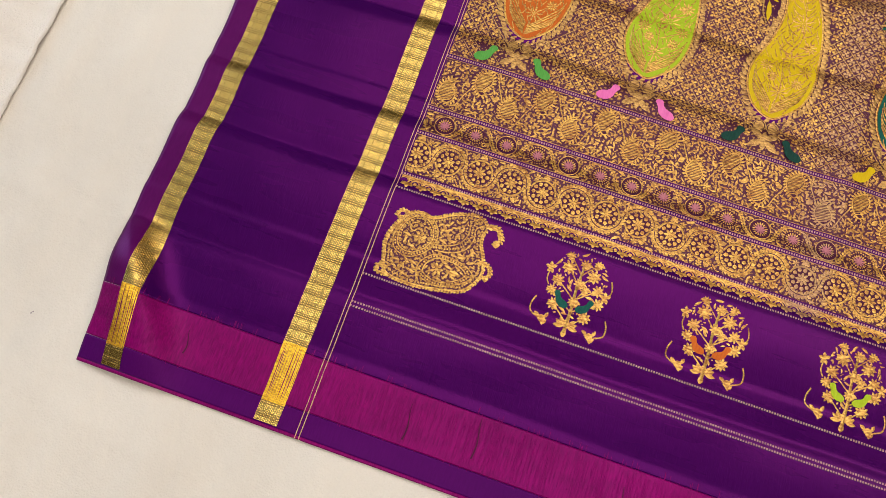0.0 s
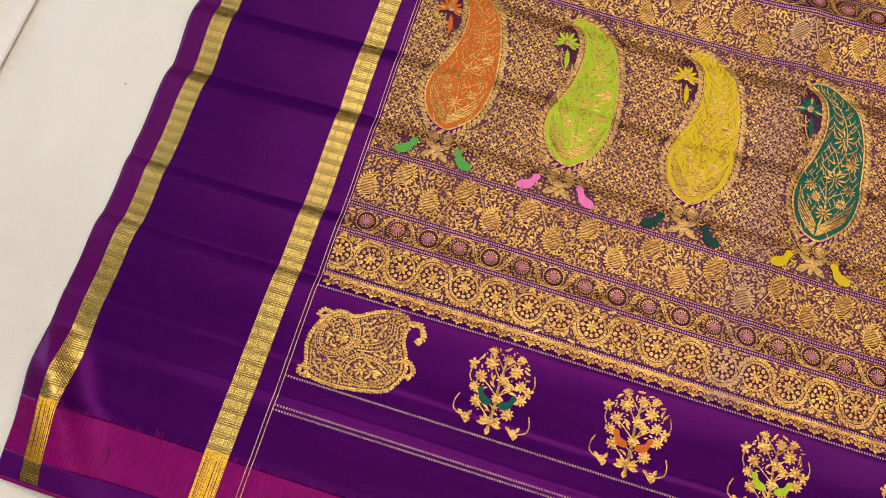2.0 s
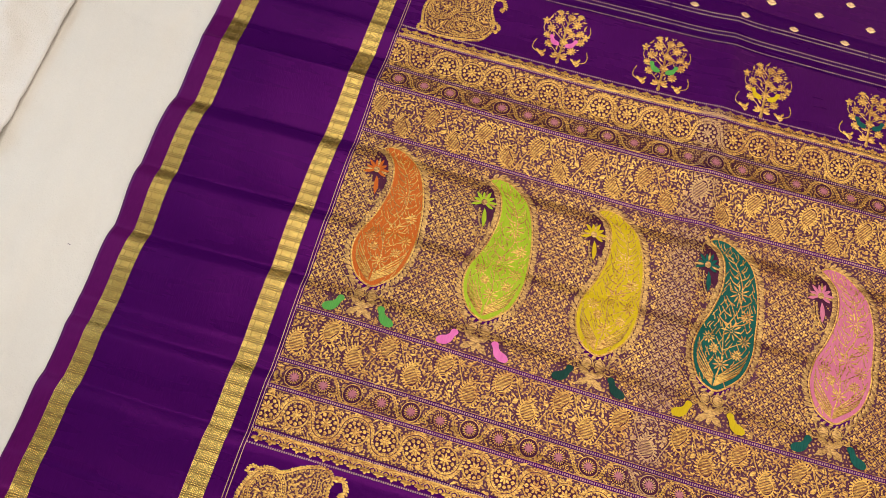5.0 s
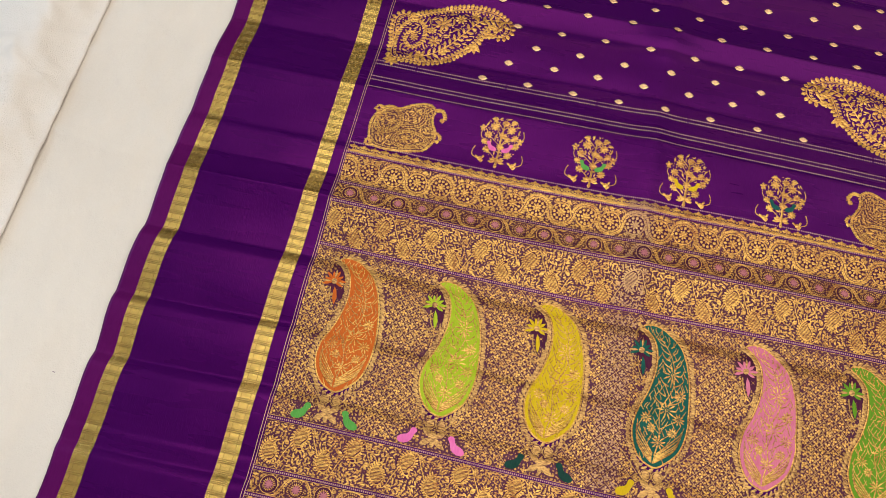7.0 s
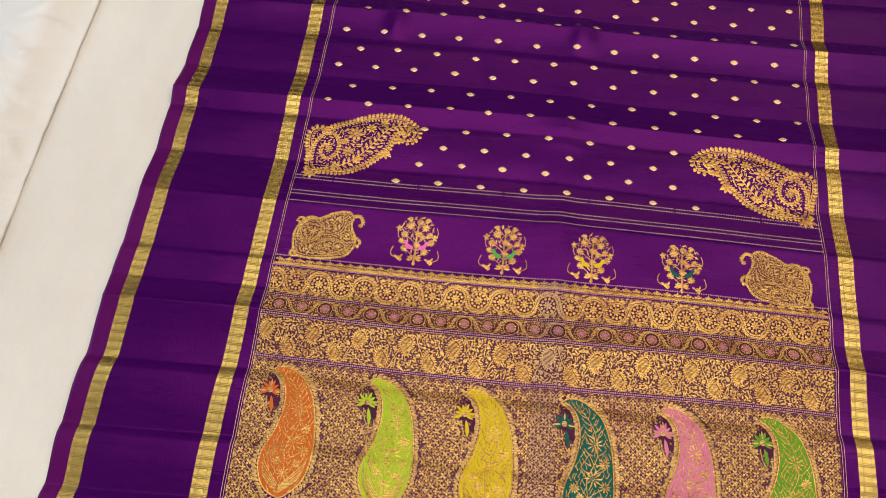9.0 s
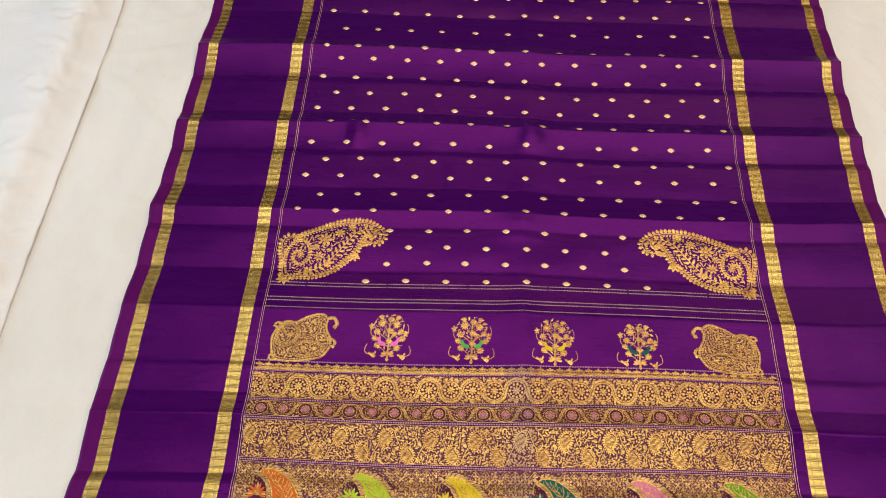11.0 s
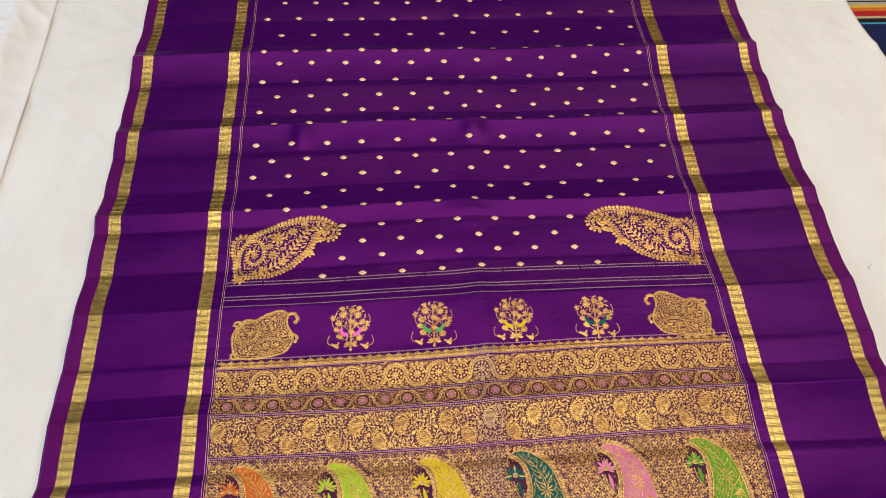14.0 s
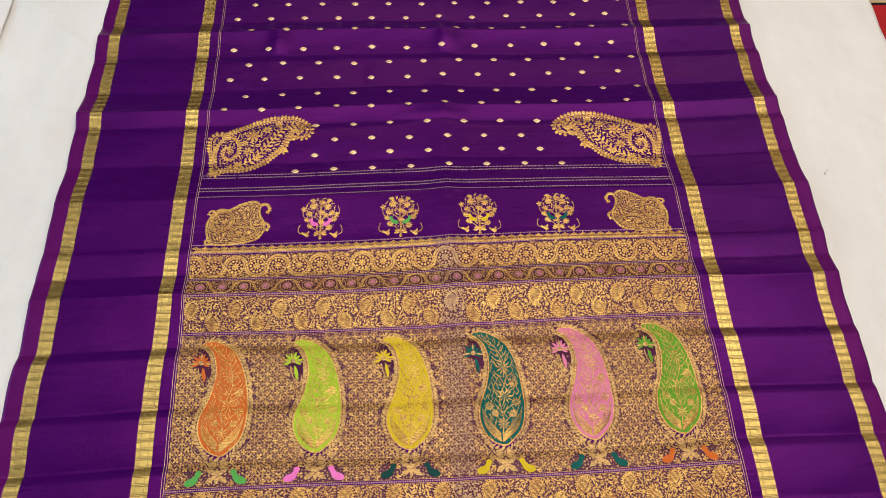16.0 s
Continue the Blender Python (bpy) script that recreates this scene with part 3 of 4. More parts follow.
def linen(name, x0, x1, y0, y1, base, label, edge_wave, folds, seed, rise=0.0):
    """A spread cotton sheet with soft wrinkles, turned hems and a little thickness."""
    nx, ny = (int((x1 - x0) / 0.004), int((y1 - y0) / 0.006)) if rise else (int((x1 - x0) / 0.006), int((y1 - y0) / 0.008))
    x, y = np.meshgrid(np.linspace(0, 1, nx + 1), np.linspace(y0, y1, ny + 1))
    left, right = x0 + edge_wave[0](y), x1 + edge_wave[1](y)
    xx = left + (right - left) * x
    inward = right - xx - 0.060
    z = base + rise * np.exp(-(inward / np.where(inward > 0, 0.085, 0.032)) ** 2) + 0.0009 * np.sin(xx * 9 + y * 4 + seed) * np.sin(y * 6 - xx * 3) + 0.0004 * np.sin(xx * 31 - y * 23 + seed)
    for fx, fy, angle, size, tall in folds:
        a = (xx - fx) * math.cos(angle) + (y - fy) * math.sin(angle)
        b = -(xx - fx) * math.sin(angle) + (y - fy) * math.cos(angle)
        z = z + tall * np.exp(-(a / size) ** 2 - ((b + 0.02 * np.sin(a * 14)) / 0.007) ** 2)
    z = z + 0.0011 * (1 - ease((right - xx - 0.034) / 0.004)) - 0.0006 * np.exp(-((right - xx - 0.037) / 0.003) ** 2)
    pts = np.stack([xx, y, z], -1).reshape(-1, 3)
    w = nx + 1
    i, j = np.meshgrid(np.arange(ny), np.arange(nx), indexing="ij")
    first = (i * w + j).reshape(-1)
    data = bpy.data.meshes.new(name)
    data.from_pydata(pts.tolist(), [], np.stack([first, first + 1, first + w + 1, first + w], 1).tolist())
    data.polygons.foreach_set("use_smooth", np.ones(len(data.polygons), bool))
    data.materials.append(SHEET if rise == 0 else CRUMPLED)
    ob = tagged(new(name, data), label, "sheet")
    mod = ob.modifiers.new("thickness", "SOLIDIFY")
    mod.thickness, mod.offset = 0.0012, -1
    return ob


def hem(y):
    return 0.004 * np.sin(y * 9) + 0.006 * np.sin(y * 3.1 + 1) + 0.008 * np.sin(np.clip(y - 0.9, 0, 0.4) * 17)


wrinkles = [(random.uniform(-0.34, -0.2), random.uniform(-0.5, 1.6), random.uniform(-0.6, 0.6), random.uniform(0.05, 0.22), random.uniform(0.0012, 0.0034)) for _ in range(30)]
wrinkles += [(random.uniform(0.96, 1.16), random.uniform(0.2, 1.6), random.uniform(-0.5, 0.5), random.uniform(0.05, 0.20), random.uniform(0.0008, 0.0022)) for _ in range(18)]
linen("bed_sheet", -1.1, 1.184, -1.1, 2.2, -0.0068, "white cotton sheet spread on the rug under the sari", (lambda y: 0 * y, hem), wrinkles, 0.3)
crumples = [(random.uniform(-0.455, -0.375), random.uniform(-0.6, 1.8), random.uniform(-0.9, 0.9), random.uniform(0.016, 0.055), random.uniform(0.0016, 0.0052)) for _ in range(230)]
linen("folded_sheet", -1.3, -0.350, -1.2, 2.3, -0.0035, "second white cotton sheet with a turned hem, lightly crumpled",
      (lambda y: 0 * y, lambda y: 0.024 * ease((y - 0.1) / 1.2) - 0.012 + 0.002 * np.sin(y * 7)), crumples, 1.9, 0.024)


def lint(x, y, turn, size):
    """A stray dark thread on the sheet."""
    data = bpy.data.curves.new("lint", "CURVE")
    data.dimensions, data.bevel_depth, data.bevel_resolution = "3D", 0.00028, 2
    line = data.splines.new("POLY")
    pts = [(size * (k / 6 - 0.5), size * 0.22 * math.sin(k * 0.9), 0.0) for k in range(7)]
    line.points.add(len(pts) - 1)
    for point, place in zip(line.points, pts):
        point.co = (*place, 1)
    data.materials.append(PURPLE)
    ob = new("lint", data)
    ob.matrix_world = pose(x, y, -0.0054, 0, 0, turn)
    return tagged(ob, "short stray dark thread lying on the white sheet", "thread", "stray threads")


for x, y, turn, size in ((-0.242, 0.130, 20, 0.0028), (-0.255, -0.210, 80, 0.003), (0.979, 0.585, 75, 0.012)):
    lint(x, y, turn, size)

# ---- the sari ----
EDGE_L, EDGE_R, PALLU = -0.209, 0.940, 0.717
END, FAR = -0.234, 1.90
sari = tagged(empty("sari"), "purple silk sari with gold brocade end, spread over a white sheet", "sari")
STRIPES = [(-0.1860, -0.1670), (-0.035, -0.0155), (0.732, 0.752), (0.8965, 0.9155)]
for a, b in ((EDGE_L, -0.1780), (0.9070, EDGE_R)):
    strip("selvedge", a, b, -0.166, FAR, SELVEDGE, sari, du=0.003, dv=0.0016, thick=0.0002, label="magenta-purple outer selvedge")
strip("silk_ground", -0.1780, 0.9070, -0.166, FAR, PURPLE, sari, du=0.005, dv=0.0016, thick=0.0002, label="plain purple satin silk ground with fold creases")
strip("open_warp", EDGE_L, EDGE_R, -0.211, -0.1662, MAGENTA, sari, du=0.005, dv=0.0016, thick=0.0002, label="magenta band of bare warp threads")
strip("end_hem", EDGE_L, EDGE_R, END, END + 0.0028, MAGENTA, sari, du=0.005, dv=0.0014, thick=0.0004, label="thin magenta rolled hem")
strip("end_selvedge", EDGE_L, EDGE_R, END + 0.0028, -0.2112, VIOLET, sari, du=0.005, dv=0.0016, thick=0.0002, label="narrow violet woven end")
for a, b in STRIPES:
    strip("zari_stripe", a, b, -0.163, FAR, STRIPE, sari, lift=0.0004, du=0.002, dv=0.0016, label="gold zari border stripe with fine cross lines")
    strip("zari_stripe", a, b, END + 0.004, -0.212, STRIPE, sari, lift=0.0004, du=0.002, dv=0.0016, label="end of the gold zari stripe")


def loose_threads():
    gold, warp = Weave(), Weave()
    for a, b in STRIPES:
        for k in range(34):
            u = a + (b - a) * (k + 0.5) / 34
            lean = random.uniform(-0.0006, 0.0006)
            gold.stroke([(u + lean * math.sin(t * 3), -0.213 + 0.051 * t) for t in np.linspace(0, 1, 15)], 0.00055, 0.0004 + 0.0006 * random.random(), 0.0003)
    for k in range(900):
        u = EDGE_L + 0.002 + (EDGE_R - EDGE_L - 0.004) * random.random()
        lean, top, low = random.uniform(-0.001, 0.001), random.uniform(0.75, 1.14), random.uniform(-0.05, 0.35)
        warp.stroke([(u + lean * math.sin(t * 4), -0.211 + 0.045 * t) for t in np.linspace(low, top, 12)], random.uniform(0.0003, 0.0007), 0.0003, 0.0004)
    for u, low, tall in ((0.079, -0.206, 0.030), (0.137, -0.202, 0.034), (-0.118, -0.200, 0.020), (0.262, -0.208, 0.026)):
        gap = Weave()
        gap.stroke([(u + 0.0012 * math.sin(t * 5), low + tall * t) for t in np.linspace(0, 1, 9)], 0.0013, 0.0009, 0.0, 0.7)
        child("warp_gap", gap.mesh("warp_gap"), GOLD_LOW, sari, "dark split between the bare warp threads")
    child("loose_zari", gold.mesh("loose_zari"), RAW_GOLD, sari, "loose bright gold threads across the open warp", "stuff")
    child("loose_warp", warp.mesh("loose_warp"), MAGENTA, sari, kind="stuff")


loose_threads()


def edge_lines():
    for u in (0.0, PALLU):
        for off in (-0.0014, 0.0014):
            w = Weave()
            w.stroke([(u + off, v) for v in np.arange(END, FAR, 0.004)], 0.0006, 0.0003, 0.0003)
            child("edge_line", w.mesh("edge_line"), EDGE, sari, "thin pale pink-gold line beside the border")


edge_lines()


def dashes(v, tall=0.0022, start=0.002, stop=PALLU - 0.002, gaps=()):
    w = Weave()
    for u in np.arange(start, stop, 0.0022):
        if not any(abs(u - g) < 0.0016 for g in gaps):
            w.box(u, v, 0.0012, tall)
    child("dash_line", w.mesh("dash_line"), PALE, sari, "dotted line of pale gold thread")


for v in (-0.1115, -0.1155, -0.0855, -0.0025, 0.0118, 0.4592, 0.4735, 0.5545, 0.566, 0.5715):
    dashes(v, 0.0018)
for v in (0.592, 0.5975):
    dashes(v, 0.0018, gaps=[0.055 + 0.1165 * k for k in range(6)])
for v in (0.0525, 0.0795, 0.1328, 0.3382, 0.3915, 0.4185):
    dashes(v, 0.0018)
for v in (0.0501, 0.0549, 0.0771, 0.0819, 0.1304, 0.1352, 0.3358, 0.3406, 0.3891, 0.3939, 0.4161, 0.4209):
    w = Weave()
    w.stroke([(u, v) for u in np.arange(0.002, PALLU, 0.006)], 0.0006, 0.0003, 0.0002)
    child("band_line", w.mesh("band_line"), GOLD_RIM, sari, "thin gold line")


def flip(u, v):
    return u, 0.471 - v


def scallop_band():
    """Interlaced double arches with a trefoil hanging from each crossing."""
    w = Weave(True)
    n = 54
    pitch = (PALLU - 0.004) / n
    for k in range(n):
        u = 0.002 + pitch * (k + 0.5)
        for r in (1.0, 0.80):
            w.stroke(arc(u, 0.0046, pitch * r, math.pi * 0.04, math.pi * 0.96, 12, 0.44), 0.0013)
        w.disc(u, 0.0082, 0.0014, 6)
        w.leaf(u, 0.0056, -math.pi / 2, 0.0064, 0.0040)
        for side in (-1, 1):
            w.leaf(u + side * 0.0006, 0.0046, -math.pi / 2 + side * 1.05, 0.0052, 0.0036)
        w.disc(u + pitch * 0.5, 0.0046, 0.0018, 6)
    w.stroke([(u, 0.0104) for u in np.arange(0.002, PALLU, 0.006)], 0.0007)
    return w


def scroll_band():
    """A vine that swings over and under a row of ringed rosettes."""
    w, dark = Weave(True), Weave(True)
    mid, pitch = 0.0328, 0.02925
    n = 25
    for k in range(n):
        u = 0.0075 + pitch * k
        up = 1 if k % 2 else -1
        dark.fill(arc(u, mid, 0.0108, 0, math.tau, 18), 0.0025, 8, 0.00028)
        # the double cord of the vine and its slanting leaves
        for r in (0.0150, 0.0132):
            w.stroke(arc(u, mid, r, math.pi, math.pi * (1 - up), 20, 0.98), 0.0009)
        cord = arc(u, mid, 0.0150, math.pi, math.pi * (1 - up), 24)
        w.fringe(cord, 0.0027, 0.0042, 0.0025, -up, 0.9)
        w.fringe(arc(u, mid, 0.0132, math.pi, math.pi * (1 - up), 24), 0.0027, 0.0026, 0.0019, up, 0.7)
        # it curls in below the rosette
        w.stroke(arc(u, mid, 0.0114, math.pi * (1 - up), math.pi * (1 - up) - up * 2.9, 18), 0.0016)
        w.flower(u, mid, 0.0060, 8, k * 0.4, 0.0003, 0.34)
        w.fringe(arc(u, mid, 0.0064, 0, math.tau, 22), 0.0036, 0.0042, 0.0038, 1, 0.4)
        # buds and leaves on the open side
        for s in (-1, 0, 1):
            w.flower(u + s * 0.0082, mid - up * (0.0152 - 0.0026 * abs(s)), 0.0032, 6, k + s, 0.0003, 0.3)
        for s in (-1, 1):
            w.leaf(u + s * 0.0035, mid - up * 0.0125, -up * math.pi / 2 + s * 0.9, 0.0062, 0.0030)
    scatter(w, 0.003, 0.0150, PALLU - 0.003, 0.0498, 9000, blocked=dark.points)
    return w, dark


def circle_band():
    w, pink, dark = Weave(True), Weave(True), Weave(True)
    mid, pitch = 0.0660, 0.0293
    for k in range(24):
        u = 0.0220 + pitch * k
        dark.fill(arc(u, mid, 0.0092, 0, math.tau, 18), 0.002, 7, 0.00028)
        # a sunburst round the pink heart; every other one has a cord ring
        for j in range(18):
            a = j * math.tau / 18
            w.leaf(u + 0.0040 * math.cos(a), mid + 0.0040 * math.sin(a), a, 0.0030, 0.0013)
        if k % 2:
            w.beads(arc(u, mid, 0.0085, 0.9, math.tau + 0.2, 20), 0.0022, 0.0008)
        else:
            w.stroke(arc(u, mid, 0.0094, 0, math.tau, 20), 0.0008)
        pink.flower(u, mid, 0.0050, 9, k * 0.5, 0.0006, 0.5)
        # the double vine between the rings and its leaves
        turn = 1 if k % 2 else -1
        sway = ((0.02, 0.0104), (0.28, 0.0092), (0.43, 0.0045), (0.5, 0.0), (0.57, -0.0045), (0.72, -0.0092), (0.98, -0.0104))
        for off in (-0.0010, 0.0010):
            w.stroke(curve([(u + pitch * a + off, mid + turn * b) for a, b in sway], 4), 0.0008)
        spine = curve([(u + pitch * a, mid + turn * b) for a, b in sway[1:-1]], 5)
        w.fringe(spine, 0.0028, 0.0030, 0.0018, 1, 0.7)
        w.fringe(spine, 0.0028, 0.0030, 0.0018, -1, 0.7)
        w.stroke(spiral(u + pitch * 0.34, mid - turn * 0.0072, 0.0026, turn * 1.4, turn * 0.9), 0.0009)
    scatter(w, 0.003, 0.0562, PALLU - 0.003, 0.0760, 6000, blocked=dark.points)
    return w, pink, dark


def small_paisley_band():
    w, dark = Weave(True), Weave(True)
    for k in range(24):
        low = k % 2 == 0
        u = 0.0135 + 0.02925 * k
        v = 0.1000 if low else 0.1165
        turn = 1 if low else -1
        body = curve([(u, v - turn * 0.010), (u - 0.0065, v - turn * 0.004), (u - 0.0060, v + turn * 0.004), (u - 0.0005, v + turn * 0.0105),
                      (u + 0.0030, v + turn * 0.0085), (u + 0.0010, v + turn * 0.0055), (u + 0.0055, v - turn * 0.001), (u + 0.0048, v - turn * 0.007)], 4, True)
        body = [(u + (x - u) * 1.2, v + (y - v) * 1.12) for x, y in body]
        loop = body + body[:1]
        dark.fill([(u + (x - u) * 1.5, v + (y - v) * 1.3) for x, y in body], 0.0025, 7, 0.00028)
        w.stroke(loop, 0.0013)
        w.fringe(loop, 0.0025, 0.0042, 0.0021, turn * -1, 0.5)
        for i in range(14):
            y = v - turn * 0.0092 + turn * i * 0.0014
            xs = crossings(body, y)
            if len(xs) >= 2 and xs[-1] - xs[0] > 0.003:
                w.stroke([(xs[0] + 0.0009, y), (xs[-1] - 0.0009, y + 0.0016)], 0.0009)
        w.stroke(curve([(u, v - turn * 0.012), (u + 0.009, v - turn * 0.012), (u + 0.0145, v), (u + 0.020, v + turn * 0.010)], 5), 0.0011)
        w.flower(u + 0.0135, v - turn * 0.0115 if low else v + 0.0085, 0.0040, 6, k)
        w.leaf(u + 0.012, v + turn * 0.014, -turn * 0.8, 0.0075, 0.0046)
    scatter(w, 0.003, 0.0832, PALLU - 0.003, 0.1294, 14000, blocked=dark.points, skip=1)
    return w, dark


for (w, dark), name, text in (((scallop_band(), None), "scallop_band", "gold band of small scallops and buds"), (scroll_band(), "scroll_band", "gold brocade band of coiled vines and rosettes"),
                      (small_paisley_band(), "paisley_band", "gold brocade band of small hatched paisleys and leaves")):
    for move in (None, flip):
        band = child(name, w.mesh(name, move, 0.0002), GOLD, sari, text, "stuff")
        if dark:
            child("dark_ground", dark.mesh("dark_ground", move), GOLD_LOW, band, "dark silk showing round the figures", "stuff")
gold_ring, pink_heart, ring_ground = circle_band()
for move in (None, flip):
    band = child("rosette_band", gold_ring.mesh("rosette_band", move, 0.0002), GOLD, sari, "gold brocade band of ringed rosettes", "stuff")
    child("dark_ground", ring_ground.mesh("dark_ground", move), GOLD_LOW, band, "dark silk showing round the rings", "stuff")
    child("rosette_heart", pink_heart.mesh("rosette_heart", move, 0.0002), MEENA["dusty_pink"], band, "dull pink silk hearts of the rosettes", "stuff")

# thin gold wefts float across the brocade ground
for a, b in ((0.0140, 0.0500), (0.0550, 0.0770), (0.0820, 0.1300), (0.1355, 0.3355), (0.3410, 0.3890), (0.3940, 0.4160), (0.4210, 0.4570)):
    strip("brocade_ground", 0.003, PALLU - 0.003, a, b, FIELD_GROUND if b - a > 0.1 else BROCADE, sari, lift=0.0002, du=0.004, label="close gold brocade ground")

# ---- the large paisleys of the brocade field ----
KALKA = [(0, 0), (-0.018, 0.009), (-0.028, 0.030), (-0.0265, 0.052), (-0.016, 0.078), (-0.0105, 0.104), (-0.0125, 0.126), (-0.0195, 0.141), (-0.030, 0.1495),
         (-0.020, 0.1535), (-0.004, 0.1495), (0.014, 0.134), (0.0255, 0.108), (0.031, 0.078), (0.032, 0.048), (0.026, 0.022), (0.012, 0.006)]
FIELD = [(0.062, "orange", "leaf_green"), (0.180, "lime", "rose"), (0.298, "yellow", "bottle_green"), (0.417, "teal", "yellow"), (0.535, "pink", "teal"), (0.653, "green", "orange")]
TIP = 0.1735


def moved(points, x, y, mirror=1):
    return [(x + mirror * a, y + b) for a, b in points]


def comma(x, y, side, size):
    """A plain curled drop."""
    shape = ((-0.70, -0.42), (-0.50, -0.64), (-0.10, -0.60), (0.22, -0.34), (0.34, 0.02), (0.52, 0.30), (0.34, 0.52), (0.10, 0.44), (0.02, 0.16), (-0.18, -0.04), (-0.50, -0.14))
    return curve([(x + side * a * size, y + b * size) for a, b in shape], 3, True)


def kalka(c, colour, small):
    name = {"teal": "deep teal"}.get(colour, colour)
    group = tagged(empty("kalka", sari), name + " silk paisley outlined in gold with gold sprays")
    outline = curve(moved(KALKA, c, TIP), 5, True)
    loop = outline + outline[:1]
    halo, wide = Weave(), []
    for i, (x, y) in enumerate(outline):
        (ax, ay), (bx, by) = outline[i - 1], outline[(i + 1) % len(outline)]
        size = math.hypot(bx - ax, by - ay) or 1
        wide.append((x - (by - ay) / size * 0.0042, y + (bx - ax) / size * 0.0042))
    if sum(p[0] for p in wide if p[0] > c) < sum(p[0] for p in outline if p[0] > c):
        wide = [(2 * p[0] - q[0], 2 * p[1] - q[1]) for p, q in zip(outline, wide)]
    halo.fill(wide, 0.003, 12, 0.0004)
    child("paisley_halo", halo.mesh("paisley_halo"), GOLD_LOW, group, "dark silk round the paisley")
    body = Weave()
    body.fill(outline, 0.004, 9, 0.0004)
    child("paisley_fill", body.mesh("paisley_fill", None, 0.0003), MEENA[colour], group, name + " silk fill")
    line = Weave()
    line.stroke(loop, 0.0019, 0.0006, 0.0004)
    child("paisley_outline", line.mesh("paisley_outline", None, 0.0003), GOLD, group, "gold outline")
    spray = Weave()
    def at(p, q):
        """p: up the paisley, q: across it from -1 to 1."""
        y = TIP + 0.004 + 0.142 * p
        xs = crossings(outline, y)
        return (xs[0] + (xs[-1] - xs[0]) * (q + 1) / 2, y) if len(xs) >= 2 else (c, y)
    spray.stroke(curve([at(0, 0), at(0.2, 0.05), at(0.4, -0.15), at(0.6, 0.15), at(0.8, 0.05), at(0.97, -0.3)], 6), 0.0010, 0.0006)
    # blossoms of narrow petals, each on its stalk
    for p, q, r in ((0.16, 0.06, 0.0072), (0.42, 0.1, 0.0095), (0.33, -0.58, 0.0058), (0.36, 0.62, 0.0062), (0.54, 0.55, 0.0058), (0.69, 0.0, 0.0090), (0.26, -0.30, 0.0046), (0.25, 0.50, 0.0050)):
        x, y = at(p, q)
        spray.stroke(curve([at(p - 0.10, 0), at(p - 0.04, q * 0.6), (x, y)], 4), 0.0008, 0.0005)
        for j in range(10):
            a = p * 9 + j * math.tau / 10
            spray.leaf(x + 0.25 * r * math.cos(a), y + 0.25 * r * math.sin(a), a, 0.92 * r, 0.0018, 0.0006)
        spray.stroke(arc(x, y, 0.17 * r, 0, math.tau, 8), 0.0006, 0.0007)
    # long blades fanning from the foot, sprigs higher up
    for s in (-1, 1):
        for i, p in enumerate((0.015, 0.04, 0.07, 0.10, 0.14, 0.18)):
            spray.stroke(curve([at(p * 0.4, s * 0.1), at(p + 0.02, s * (0.42 + 0.04 * i)), at(p + 0.075, s * (0.70 + 0.02 * i)), at(p + 0.125, s * (0.82 + 0.01 * i))], 5), 0.0016, 0.0006, 0.0004, 0.5)
        for i, p in enumerate((0.46, 0.52, 0.60, 0.74, 0.79, 0.84, 0.89, 0.93)):
            x, y = at(p, s * 0.12)
            x2, y2 = at(min(p + 0.055, 0.99), s * 0.66)
            spray.stroke(curve([(x, y), ((x + x2) / 2 + s * 0.0012, (y + y2) / 2 - 0.0010), (x2, y2)], 4), 0.0015, 0.0006, 0.0004, 0.4)
    # small curls in what is left
    x0, x1 = c - 0.032, c + 0.034
    spare = Room(x0, TIP, x1, TIP + 0.154)
    spare.mark(spray.points)
    for _ in range(2600):
        x, y = random.uniform(x0, x1), random.uniform(TIP + 0.006, TIP + 0.150)
        if spare.free(x, y, 0.0013) and all(within(outline, x + e, y) for e in (-0.0035, 0.0035)):
            a, bend = random.uniform(0.6, 2.5), random.choice((-1, 1))
            line = [(x + 0.0024 * math.cos(a + bend * t), y + 0.0030 * t * math.sin(a) + 0.001 * t) for t in (-1.0, -0.4, 0.3, 1.0)]
            spray.stroke(line, 0.0011, 0.0006, 0.0004, 0.4)
            spare.mark([(x + (p - x) * f, y + (q - y) * f) for p, q in line for f in (0.5, 1.0)], 1)
    child("gold_spray", spray.mesh("gold_spray", None, 0.0003), GOLD, group, "gold flower sprays")
    # leaves round the outside, the hanging blossom, and the stand with its curls
    rim = Weave()
    rim.fringe([(x + (0.0012 if x > c else -0.0012), y) for x, y in loop], 0.0050, 0.0094, 0.0042, -1, 0.95)
    for s in (-1, 1):
        rim.disc(c + s * 0.0062, TIP - 0.0095, 0.0046, 9)
        rim.stroke(spiral(c + s * 0.0062, TIP - 0.0095, 0.0060, math.pi / 2 + s * 0.5, s * 0.9, 14, 0.1), 0.0009, 0.0004)
        rim.stroke(curve([(c + s * 0.003, TIP - 0.016), (c + s * 0.013, TIP - 0.009), (c + s * 0.019, TIP + 0.003), (c + s * 0.025, TIP + 0.002), (c + s * 0.022, TIP - 0.004)], 5), 0.0016)
        rim.leaf(c + s * 0.014, TIP - 0.004, math.pi / 2 - s * 0.7, 0.010, 0.0042)
